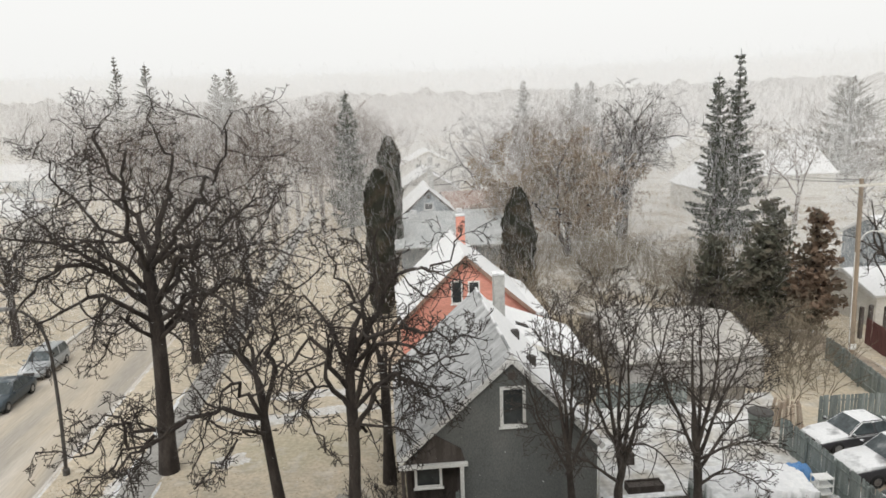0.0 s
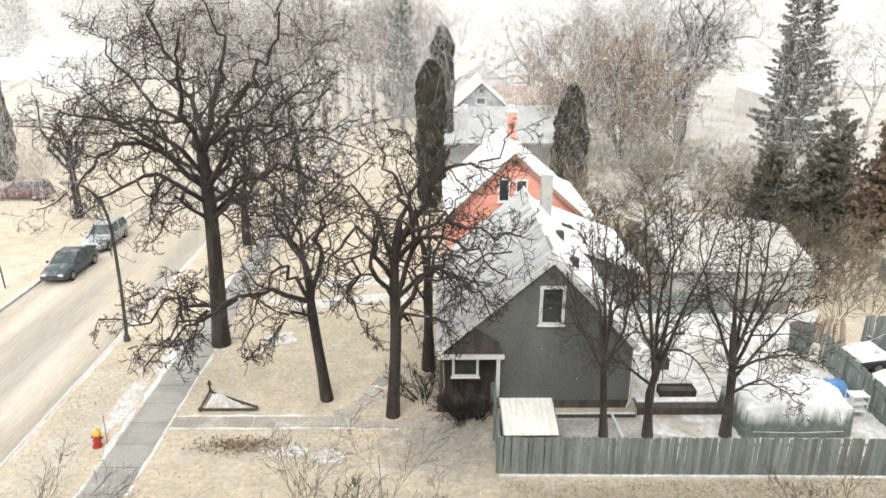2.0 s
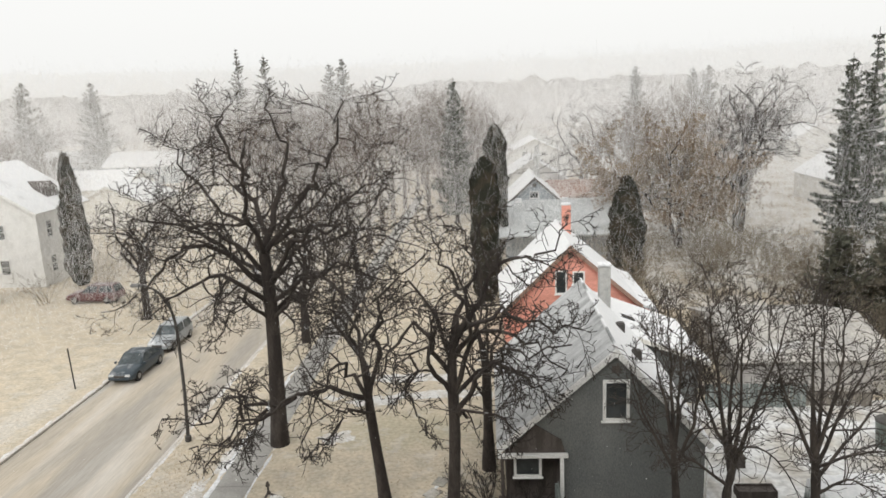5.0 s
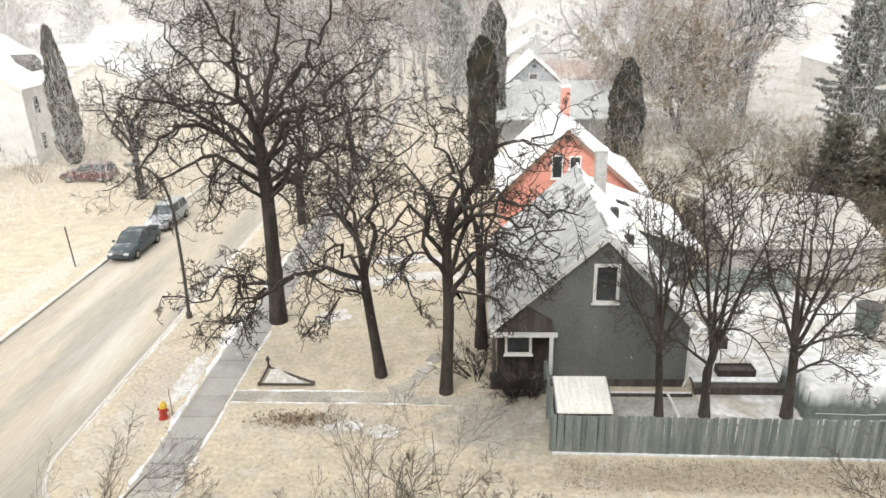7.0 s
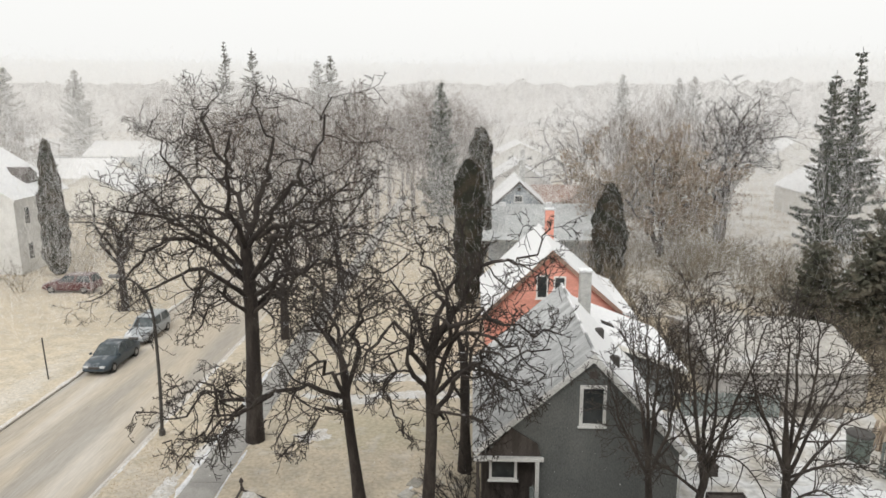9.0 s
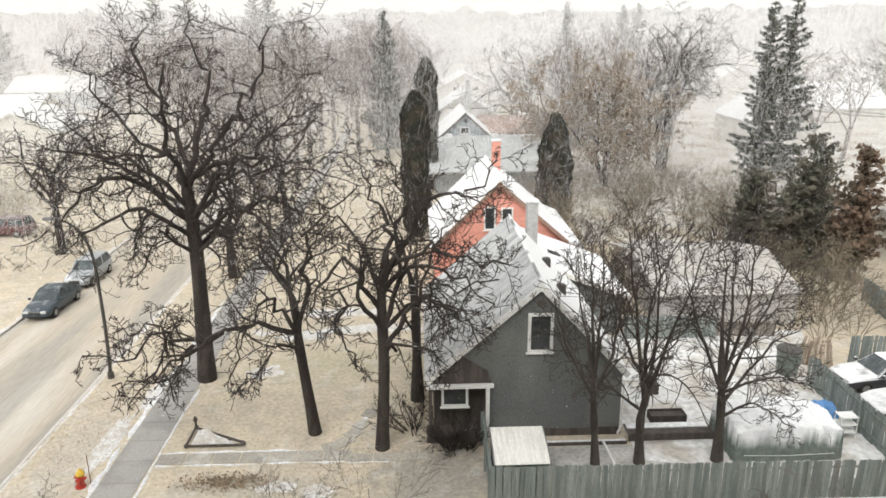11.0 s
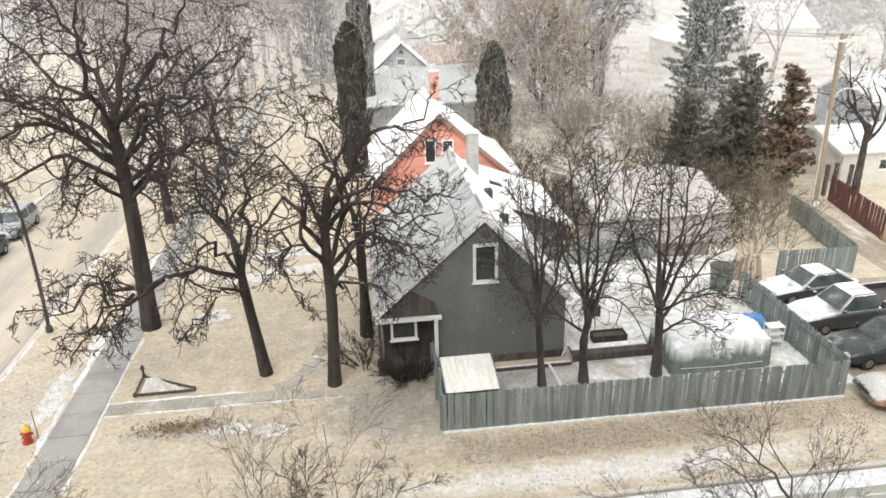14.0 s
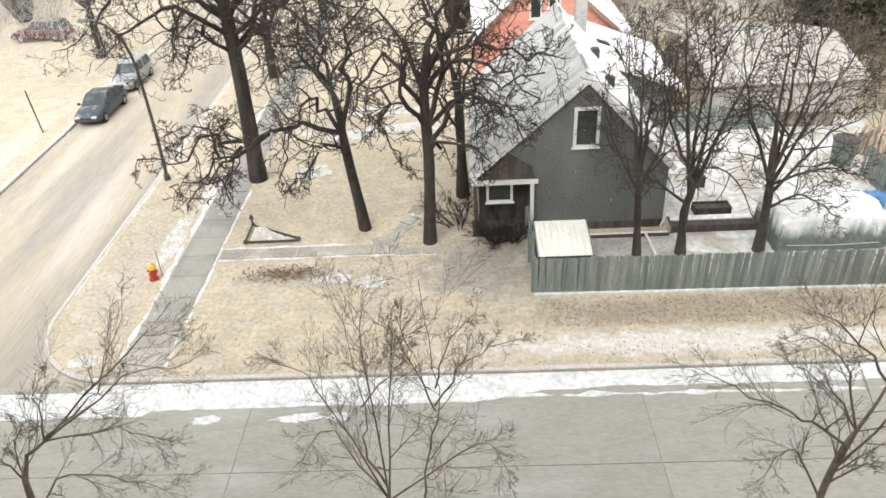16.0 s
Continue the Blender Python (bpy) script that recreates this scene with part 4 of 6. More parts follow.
board_fence("fence", "weathered grey-green board fence along the lawn", (2.4, 22.0), (18.7, 21.75), 1.68, "fence", seed=1, sill=True, lean=1.1, gap=0.01)
board_fence("fence", "weathered grey-green board fence beside the parking pad", (18.75, 21.8), (18.9, 30.4), 1.65, "fence", seed=2)
board_fence("fence", "weathered grey-green board fence behind the parked cars", (22.2, 32.5), (26.6, 32.3), 1.6, "fence", seed=3)
board_fence("fence", "weathered grey-green board fence along the lane", (26.65, 32.4), (28.2, 41), 1.6, "fence", seed=4)
board_fence("fence", "weathered board fence beside the house", (2.42, 22.1), (2.5, 26.1), 1.6, "fence", seed=5)
board_fence("fence", "dark red board fence along the lane", (32.6, 43.5), (31.2, 36.2), 1.9, "redfence", seed=6)
board_fence("fence", "tan board fence along the lane", (31.2, 36.1), (30.6, 30.4), 1.8, "tanfence", seed=7, gap=0.004, lean=0.1)
board_fence("fence", "tan board fence between the gardens", (33.5, 38.3), (44, 37.6), 1.7, "tanfence", seed=8, gap=0.004, lean=0.1)
board_fence("fence", "grey-green board fence behind the wing", (11.4, 36.2), (16.6, 36.0), 1.4, "fence", seed=9)
board_fence("fence", "low weathered tan fence at the back of the yard", (16.7, 36.2), (20.0, 36.0), 0.9, "shedwall", seed=10)

# ---- things on the lawn and in the yard ----
hyd = thing("fire_hydrant", "red fire hydrant with a yellow top on the boulevard", "hydrant", at=pose(-13.45, 23.9, 0, 0, 6, 0))
part("barrel", tube([(0, 0, -0.05), (0, 0, 0.06), (0, 0, 0.061), (0, 0, 0.5), (0, 0, 0.55)], [0.2, 0.2, 0.14, 0.14, 0.17], 14), M["hydrant"], hyd)
part("bonnet", tube([(0, 0, 0.552), (0, 0, 0.64), (0, 0, 0.74), (0, 0, 0.78), (0, 0, 0.83)], [0.17, 0.16, 0.09, 0.04, 0.04], 14), M["yellow"], hyd, "yellow bonnet")
part("outlet", tube([(0, -0.1, 0.42), (0, -0.24, 0.42)], [0.085, 0.085], 12), M["hydrant"], hyd)
for s in (-1, 1):
    part("outlet", tube([(s * 0.1, 0, 0.42), (s * 0.22, 0, 0.42)], [0.06, 0.06], 12), M["hydrant"], hyd)
marker = thing("marker_rod", "thin rusty marker rod beside the hydrant", "rod", at=pose(-13.1, 24.0, 0, 0, 1, 0))
part("rod", tube([(0, 0, -0.1), (0, 0, 1.35)], [0.02, 0.018], 6), M["rustroof"], marker)
post = thing("sign_post", "thin steel sign post on the verge", "post", at=pose(-26.3, 40.05, 0, 0, -2, 0))
part("shaft", tube([(0, 0, -0.1), (0, 0, 2.7)], [0.045, 0.045], 8), M["darksteel"], post)

lamp = thing("street_lamp", "dark street lamp with a curved arm over the road", "street lamp", at=pose(-16.0, 33.0, 0))
arm = curve_through([(0, 0, -0.1), (0.12, 0, 2.7), (0.14, 0, 5.3), (0.08, 0, 6.6), (-0.2, 0, 7.55), (-0.75, 0, 8.2), (-1.4, 0, 8.45)], 5)
part("shaft", tube(arm, [0.095 - 0.045 * i / (len(arm) - 1) for i in range(len(arm))], 10), M["darksteel"], lamp)
part("base", tube([(0, 0, -0.05), (0.02, 0, 0.3), (0.03, 0, 0.34)], [0.17, 0.16, 0.1], 12), M["darksteel"], lamp)
part("lamp_head", boxed(-1.95, -1.35, -0.13, 0.13, 8.38, 8.54, bevel=0.05), M["steel"], lamp)

pole = thing("utility_pole", "tall wooden utility pole with crossarm beside the lane", "utility pole", at=pose(30.2, 41.5, 0, 0, -1.4, 0))
part("shaft", tube([(0, 0, -0.1), (0, 0, 6), (0, 0, 11.7)], [0.19, 0.16, 0.12], 12), M["pole"], pole)
arm_ob = part("crossarm", boxed(-1.6, 1.6, -0.16, -0.04, 11.2, 11.36, bevel=0.015), M["cream"], pole, "pale snow-dusted crossarm")
for x in (-1.45, -0.8, 0.8, 1.45):
    part("insulator", tube([(x, -0.1, 11.36), (x, -0.1, 11.44), (x, -0.1, 11.5), (x, -0.1, 11.56)], [0.03, 0.07, 0.05, 0.06], 8), M["white"], arm_ob)
for s in (-1, 1):
    part("brace", tube([(0, -0.12, 10.5), (s * 0.8, -0.1, 11.18)], [0.025, 0.025], 6), M["steel"], pole)
part("lamp_arm", tube(curve_through([(0.1, 0, 7.6), (0.4, 0, 8.1), (0.9, 0, 8.3), (1.4, 0, 8.25)], 4), [0.035] * 13, 8), M["white"], pole, "pale curved lamp arm")
part("lamp_head", boxed(1.35, 1.85, -0.11, 0.11, 8.15, 8.3, bevel=0.04), M["white"], pole)
part("cable_guard", tube([(-0.2, -0.05, 0), (-0.18, -0.05, 7)], [0.03, 0.03], 6), M["white"], pole)
part("notice", boxed(-0.2, 0.2, -0.215, -0.2, 0.5, 0.9), M["white"], pole, "small white notice")
for k, x in enumerate((-1.45, -0.8, 0.8, 1.45)):
    a, b = Vector((30.2 + x, 41.4, 11.55)), Vector((36 + x, 92, 11.2))
    pts = [a.lerp(b, t) - Vector((0, 0, 1.2 * 4 * t * (1 - t))) for t in np.linspace(0, 1, 14)]
    tagged(part("overhead_wire", tube(pts, [0.012] * 14, 5), M["darksteel"]), "thin dark overhead wire from the pole", "wire", "overhead wires")

bed = thing("flower_bed", "three-cornered timber-edged bed filled with snow and stones", "flower bed")
for p, q in (((-10.05, 26.35), (-7.75, 26.35)), ((-10.15, 26.25), (-10.15, 27.75)), ((-10.05, 27.75), (-7.7, 26.5))):
    a, b = Vector((*p, 0.12)), Vector((*q, 0.12))
    part("edging", tube([a, b], [0.05, 0.05], 4), M["darkwood"], bed)
bm = bmesh.new()
bmesh.ops.create_grid(bm, x_segments=16, y_segments=16, size=0.5)
for v in bm.verts:
    u, w = v.co.x + 0.5, v.co.y + 0.5
    rise = min(u, w, 1 - u, 1 - w) * 2
    v.co = Vector((-10.0 + 2.05 * u * (1 - 0.86 * w), 26.42 + 1.2 * w, 0.05 + 0.36 * rise ** 0.7 * (1 + 0.5 * noise.noise(Vector((u * 5, w * 5, 2))))))
part("filling", bm, M["thinsnow"], bed, "heaped snow over gravel", smooth=True)
for k, (x, y, s) in enumerate(((-9.2, 26.75, 0.17), (-8.4, 26.7, 0.13), (-9.7, 27.2, 0.12), (-9.7, 27.2, 0.12), (-10.1, 27.8, 0.14), (-7.75, 26.4, 0.17), (-10.1, 26.3, 0.16))):
    bm = bmesh.new()
    bmesh.ops.create_icosphere(bm, subdivisions=2, radius=s * 0.65)
    for v in bm.verts:
        v.co *= 1 + 0.3 * noise.noise(v.co * 6 + Vector((k, 0, 0)))
    bmesh.ops.translate(bm, vec=(x, y, 0.16), verts=bm.verts)
    part("stone", bm, M["darkwood"], bed, smooth=True)
part("finial", tube([(-10.12, 27.78, 0.2), (-10.12, 27.78, 0.45), (-10.12, 27.78, 0.5), (-10.12, 27.78, 0.7)], [0.05, 0.05, 0.11, 0.03], 8), M["darkwood"], bed)

shed = thing("storage_box", "low wooden storage box with a ribbed white lid", "storage box")
part("body", boxed(2.62, 4.6, 22.35, 24.2, -0.02, 1.5, bevel=0.02), M["fence"], shed)
lid = bmesh.new()
n = 18
for i in range(n):
    x = 2.55 + i * (2.12 / n)
    pts = [(x, 22.25, 1.56), (x, 22.95, 1.74), (x, 23.65, 1.86), (x, 24.3, 1.89)]
    for a, b in zip(pts, pts[1:]):
        z = 0.02 if i % 2 else 0.0
        vs = [lid.verts.new((a[0], a[1], a[2] + z)), lid.verts.new((a[0] + 2.12 / n, a[1], a[2] - z + 0.02)), lid.verts.new((b[0] + 2.12 / n, b[1], b[2] - z + 0.02)), lid.verts.new((b[0], b[1], b[2] + z))]
        lid.faces.new(vs)
bmesh.ops.remove_doubles(lid, verts=lid.verts, dist=0.001)
bmesh.ops.solidify(lid, geom=lid.faces[:], thickness=0.03)
part("lid", lid, M["lid"], shed, "ribbed white plastic lid")
for x in (2.56, 4.66):
    part("lid_edge", tube([(x, 22.25, 1.55), (x, 22.95, 1.73), (x, 23.65, 1.85), (x, 24.3, 1.88)], [0.035] * 4, 6), M["steel"], shed)

deck = thing("deck", "low dark wooden deck with steps behind the house", "deck")
for i in range(4):
    part("plank", boxed(8.7, 12.4, 26.0 + i * 0.2, 26.19 + i * 0.2, 0.3, 0.35, bevel=0.006), M["darkwood"], deck)
part("apron", boxed(8.7, 12.4, 25.94, 25.99, 0.0, 0.34), M["darkwood"], deck)
part("snow_cover", boxed(8.75, 12.3, 26.35, 26.75, 0.352, 0.4, bevel=0.02), M["snow"], deck)
planter = thing("planter_box", "low dark wooden planter box in the snowy yard", "planter")
part("board", boxed(10.1, 11.7, 27.25, 27.3, -0.02, 0.4, bevel=0.008), M["darkwood"], planter)
part("board", boxed(10.1, 11.7, 27.85, 27.9, -0.02, 0.4, bevel=0.008), M["darkwood"], planter)
for x in (10.1, 11.65):
    part("end_board", boxed(x, x + 0.05, 27.302, 27.848, -0.02, 0.4, bevel=0.008), M["darkwood"], planter)
part("soil", boxed(10.152, 11.648, 27.302, 27.848, 0.0, 0.3), M["darkwood"], planter, "dark frozen soil")
crate = thing("crate", "small dark wooden crate on the snow", "crate")
for k in range(3):
    part("slat", boxed(10.76, 11.28, 29.79, 29.83, 0.02 + 0.2 * k, 0.18 + 0.2 * k, bevel=0.006), M["darkwood"], crate)
part("box", boxed(10.78, 11.26, 29.832, 30.25, -0.01, 0.6, bevel=0.01), M["darkwood"], crate)
pipe = thing("white_pipe", "white plastic pipe resting on the timber edging", "pipe")
part("pipe", tube([(7.5, 25.6, 0.3), (7.68, 23.7, 0.04)], [0.06, 0.06], 8), M["white"], pipe)
timber = thing("garden_edging", "long dark timber edging along the house", "edging")
part("timber", boxed(5.0, 8.6, 25.75, 25.9, -0.02, 0.16, bevel=0.02), M["darkwood"], timber)
part("snow_cover", boxed(5.05, 8.55, 25.76, 25.88, 0.162, 0.2, bevel=0.015), M["snow"], timber, "thin snow on the timber")


def draped(name, label, x0, x1, y0, y1, height, mat, seed, category, ridge=0.5, folds=0.12, n=(30, 18), steep=4.5):
    """A sheet draped over something bulky: steep folded sides and a sagging top."""
    bm, grid = bmesh.new(), []
    for i in range(n[0] + 1):
        row = []
        for j in range(n[1] + 1):
            u, v = i / n[0], j / n[1]
            edge = min(u, 1 - u, v * 0.7, (1 - v) * 0.7) * 2
            h = height * min(1, (edge * steep) ** 0.6) * (1 - ridge * abs(v - 0.5)) * (0.85 + 0.15 * math.sin(math.pi * u))
            q = Vector((u * 6, v * 5, seed))
            h *= 1 + folds * noise.noise(q) + folds * 0.7 * noise.noise(q * 2.7)
            wob = 0.12 * noise.noise(Vector((u * 14, v * 14, seed + 4))) * (1 - min(1, edge * 3))
            row.append(bm.verts.new((x0 + (x1 - x0) * u + wob, y0 + (y1 - y0) * v + wob, max(0.0, h) if 0 < i < n[0] and 0 < j < n[1] else -0.02)))
        grid.append(row)
    for i in range(n[0]):
        for j in range(n[1]):
            bm.faces.new((grid[i][j], grid[i + 1][j], grid[i + 1][j + 1], grid[i][j + 1]))
    whole = thing(name, label, category)
    part("cover", bm, M[mat], whole, smooth=True)
    return whole


boat = draped("covered_boat", "boat on its trailer under a snowy grey-green tarp", 12.5, 17.0, 24.2, 26.85, 1.75, "tarp", 3, "boat", steep=26.0, ridge=0.3, folds=0.06, n=(44, 34))
draped("blue_tarp", "crumpled blue tarp over a small pile", 17.2, 18.5, 26.9, 27.9, 0.85, "bluetarp", 8, "tarp", n=(14, 14), folds=0.16)
for y in (24.17, 26.88):
    part("tie_rope", tube([(12.9, y, 0.35), (14.7, y + 0.02, 0.28), (16.6, y, 0.35)], [0.015] * 3, 5), M["white"], boat)
rack = thing("metal_rack", "small pale metal rack beside the fence", "rack", at=pose(18.05, 25.9, 0))
for x in (-0.35, 0.35):
    for y in (-0.25, 0.25):
        part("upright", tube([(x, y, -0.02), (x, y, 1.1)], [0.025, 0.025], 6), M["white"], rack)
for z in (0.3, 0.65, 1.0):
    part("shelf", boxed(-0.37, 0.37, -0.27, 0.27, z, z + 0.04), M["white"], rack)
woodpile = thing("firewood_stack", "split pale firewood leaning in an upright stack", "firewood", at=pose(20.5, 32.7, 0))
rng = random.Random(4)
for i in range(26):
    a, r = i / 26 * math.tau * 2, rng.uniform(0.35, 0.8)
    p, q = Vector((math.cos(a) * r, math.sin(a) * r, -0.02)), Vector((math.cos(a) * r * 0.75, math.sin(a) * r * 0.75, rng.uniform(1.0, 1.5)))
    part("log", tube([p, q], [rng.uniform(0.07, 0.11), 0.08], 5), M["log"], woodpile)
bin_ = thing("rubbish_bin", "dark grey-green bin with a dark lid in the yard", "bin", at=pose(18.5, 31.7, 0))
part("body", tube([(0, 0, -0.01), (0, 0, 1.25), (0, 0, 1.3)], [0.5, 0.6, 0.62], 12), M["tarp"], bin_)
part("lid", tube([(0, 0, 1.302), (0, 0, 1.4), (0, 0, 1.45)], [0.64, 0.6, 0.3], 12), M["darksteel"], bin_)
for k, (x, y) in enumerate(((33.0, 44.6), (33.9, 44.9), (34.6, 44.3))):
    t = thing("garden_post", "dark weathered post behind the red fence", "post", "garden posts", at=pose(x, y, 0))
    part("post", boxed(-0.12, 0.12, -0.12, 0.12, -0.1, 2.3, bevel=0.02), M["darkwood"], t)


# ---- vehicles ----
def loft(stations, mat, name, parent, label="", rim=0.16):
    """A body from cross-sections: x, half width, bottom, top and how far the top draws in."""
    bm, rings = bmesh.new(), []
    for x, w, z0, z1, tuck in stations:
        h = z1 - z0
        prof = [(-w * 0.93, z0), (-w, z0 + h * 0.3), (-w, z0 + h * 0.62), (-w + tuck * 0.35, z1 - h * 0.08), (-w + tuck, z1),
                (w - tuck, z1), (w - tuck * 0.35, z1 - h * 0.08), (w, z0 + h * 0.62), (w, z0 + h * 0.3), (w * 0.93, z0)]
        rings.append([bm.verts.new((x, y, z)) for y, z in prof])
    for a, b in zip(rings, rings[1:]):
        for k in range(10):
            bm.faces.new((a[k], b[k], b[(k + 1) % 10], a[(k + 1) % 10]))
    bm.faces.new(rings[0])
    bm.faces.new(rings[-1][::-1])
    bmesh.ops.recalc_face_normals(bm, faces=bm.faces)
    bmesh.ops.bevel(bm, geom=bm.edges[:], offset=0.045, segments=2, affect="EDGES")
    return part(name, bm, mat, parent, label, smooth=True)


def quad_pane(a, b, c, d, push, inset, mat, name, parent):
    p = [Vector(q) for q in (a, b, c, d)]
    mid = sum(p, Vector()) / 4
    n = (p[1] - p[0]).cross(p[3] - p[0]).normalized()
    if n.dot(mid - Vector((0, 0, 0.9))) < 0:
        n = -n
    bm = bmesh.new()
    vs = [bm.verts.new(q.lerp(mid, inset) + n * push) for q in p]
    bs = [bm.verts.new(q.lerp(mid, inset) - n * 0.01) for q in p]
    bm.faces.new(vs)
    for i in range(4):
        bm.faces.new((vs[i], vs[(i + 1) % 4], bs[(i + 1) % 4], bs[i]))
    bmesh.ops.recalc_face_normals(bm, faces=bm.faces)
    return part(name, bm, mat, parent)


def vehicle(name, label, category, at, paint_mat, kind="sedan", L=4.6, W=1.8, H=1.45):
    """A parked vehicle, nose towards +x, its middle over the origin."""
    car = thing(name, label, category, "parked vehicles", at=at)
    w, h = W / 2, L / 2
    belt = H * (0.62 if kind != "old" else 0.6)
    hood = belt * 0.93
    tail = belt if kind in ("sedan", "old") else belt * 1.02
    body = loft([(-h, w * 0.8, 0.38, tail * 0.8, 0.1), (-h + 0.12, w * 0.93, 0.28, tail * 0.96, 0.1), (-h + 0.6, w, 0.24, tail, 0.1), (-0.2, w, 0.22, belt, 0.08),
                 (h * 0.42, w, 0.22, belt * 0.985, 0.1), (h * 0.75, w * 0.98, 0.24, hood, 0.16), (h - 0.15, w * 0.92, 0.28, hood * 0.86, 0.18), (h, w * 0.78, 0.36, hood * 0.7, 0.15)], paint_mat, "body", car)
    spans = {"sedan": (-h * 0.84, h * 0.42, -h * 0.36, h * 0.08), "suv": (-h * 0.96, h * 0.36, -h * 0.85, h * 0.1),
             "pickup": (-h * 0.34, h * 0.42, -h * 0.28, h * 0.14), "old": (-h * 0.6, h * 0.3, -h * 0.38, h * 0.06)}[kind]
    x0, x1, t0, t1 = spans
    z0, z1, wt = belt - 0.02, H, w * 0.74
    c = [(x0, -w * 0.93, z0), (x1, -w * 0.93, z0), (x1, w * 0.93, z0), (x0, w * 0.93, z0)]
    t = [(t0, -wt, z1), (t1, -wt, z1), (t1, wt, z1), (t0, wt, z1)]
    bm = bmesh.new()
    lo, hi = [bm.verts.new(p) for p in c], [bm.verts.new(p) for p in t]
    bm.faces.new(hi)
    for i in range(4):
        bm.faces.new((lo[i], lo[(i + 1) % 4], hi[(i + 1) % 4], hi[i]))
    bmesh.ops.bevel(bm, geom=[e for e in bm.edges if not all(v in lo for v in e.verts)], offset=0.07, segments=3, affect="EDGES")
    bmesh.ops.recalc_face_normals(bm, faces=bm.faces)
    part("cabin", bm, paint_mat, car)
    quad_pane(c[1], c[2], t[2], t[1], 0.012, 0.13, M["carglass"], "windshield", car)
    quad_pane(c[3], c[0], t[0], t[3], 0.012, 0.16, M["carglass"], "rear_window", car)
    for s, (i, j) in ((-1, (0, 1)), (1, (3, 2))):
        m0 = tuple((Vector(c[i]) * 0.48 + Vector(c[j]) * 0.52))
        m1 = tuple((Vector(t[i]) * 0.48 + Vector(t[j]) * 0.52))
        quad_pane(c[i], m0, m1, t[i], 0.012, 0.14, M["carglass"], "side_window", car)
        quad_pane(m0, c[j], t[j], m1, 0.012, 0.14, M["carglass"], "side_window", car)
    if kind == "pickup":
        part("bed_floor", boxed(-h + 0.1, x0 - 0.08, -w * 0.86, w * 0.86, belt + 0.012, belt + 0.05), M["darksteel"], car)
        for y in (-w * 0.93, w * 0.93):
            part("bed_side", boxed(-h + 0.06, x0 - 0.06, y - 0.05, y + 0.05, belt - 0.02, belt + 0.34, bevel=0.02), paint_mat, car)
        part("tailgate", boxed(-h + 0.03, -h + 0.1, -w * 0.87, w * 0.87, belt - 0.05, belt + 0.34, bevel=0.02), paint_mat, car)
    for x in (-h * 0.62, h * 0.64):
        for s in (-1, 1):
            y = s * (w - 0.1)
            wheel = part("wheel", tube([(x, y - 0.11, 0.33), (x, y - 0.09, 0.33), (x, y + 0.09, 0.33), (x, y + 0.11, 0.33)], [0.29, 0.335, 0.335, 0.29], 18), M["tyre"], car)
            part("rim", tube([(x, y + s * 0.105, 0.33), (x, y + s * 0.118, 0.33)], [0.2, 0.17], 12), M["rim"], wheel)
    for s in (-1, 1):
        part("headlight", boxed(h - 0.13, h + 0.0, s * w * 0.6 - 0.17, s * w * 0.6 + 0.17, hood * 0.64, hood * 0.64 + 0.15, bevel=0.03), M["lamp_glass"], car)
        part("mirror", boxed(x1 - 0.25, x1 - 0.08, s * (w + 0.09) - 0.09, s * (w + 0.09) + 0.09, belt, belt + 0.15, bevel=0.04), paint_mat, car)
    part("grille", boxed(h - 0.06, h + 0.02, -w * 0.4, w * 0.4, hood * 0.5, hood * 0.76, bevel=0.02), M["darksteel"], car)
    part("bumper", boxed(h - 0.1, h + 0.07, -w * 0.82, w * 0.82, 0.34, 0.52, bevel=0.05), M["rim"] if kind in ("old", "pickup") else paint_mat, car)
    return car


P_DARK = paint("dark_blue_grey_car_paint", (0.04, 0.058, 0.072), 0.4, soft=0.3)
P_SILVER = paint("silver_car_paint", (0.36, 0.38, 0.39), 0.3)
P_BLACK = paint("black_car_paint", (0.03, 0.04, 0.04), 0.35, soft=0.3)
P_RED = paint("dark_red_car_paint", (0.1, 0.025, 0.025), 0.6, soft=0.3)
P_SNOWY = paint("dark_car_paint_under_snow", (0.05, 0.05, 0.055), 0.95)
P_OLD = paint("worn_silver_car_paint", (0.5, 0.49, 0.47), 0.6, soft=0.3, other=(0.45, 0.24, 0.13))
vehicle("car", "dark blue-grey sedan parked at the kerb, dusted with snow", "car", pose(-23.75, 43.1, ZR, 0, 0, -91), P_DARK)
vehicle("car", "pale silver car parked at the kerb, dusted with snow", "car", pose(-23.9, 48.6, ZR, 0, 0, -90), P_SILVER, "suv", 4.5, 1.8, 1.55)
vehicle("car", "dark red van parked on the grass driveway", "car", pose(-36.2, 60.3, 0, 0, 0, 178), P_RED, "suv", 4.9, 1.85, 1.65)
vehicle("car", "dark sedan thickly covered with snow beside the fence", "car", pose(22.6, 30.3, 0, 0, 0, 184), P_SNOWY, "sedan", 4.9, 1.85, 1.45)
vehicle("pickup_truck", "dark pickup truck with snow on hood and roof", "pickup", pose(22.6, 27.3, 0, 0, 0, 183), P_SNOWY, "pickup", 5.6, 1.95, 1.8)
vehicle("car", "black car with a lightly snowed hood", "car", pose(22.4, 24.3, 0, 0, 0, 184), P_BLACK, "suv", 5.0, 1.9, 1.6)
vehicle("car", "old silver car with rust stains on its hood", "car", pose(21.8, 20.9, 0, 0, 0, 170), P_OLD, "old", 5.3, 1.95, 1.4)

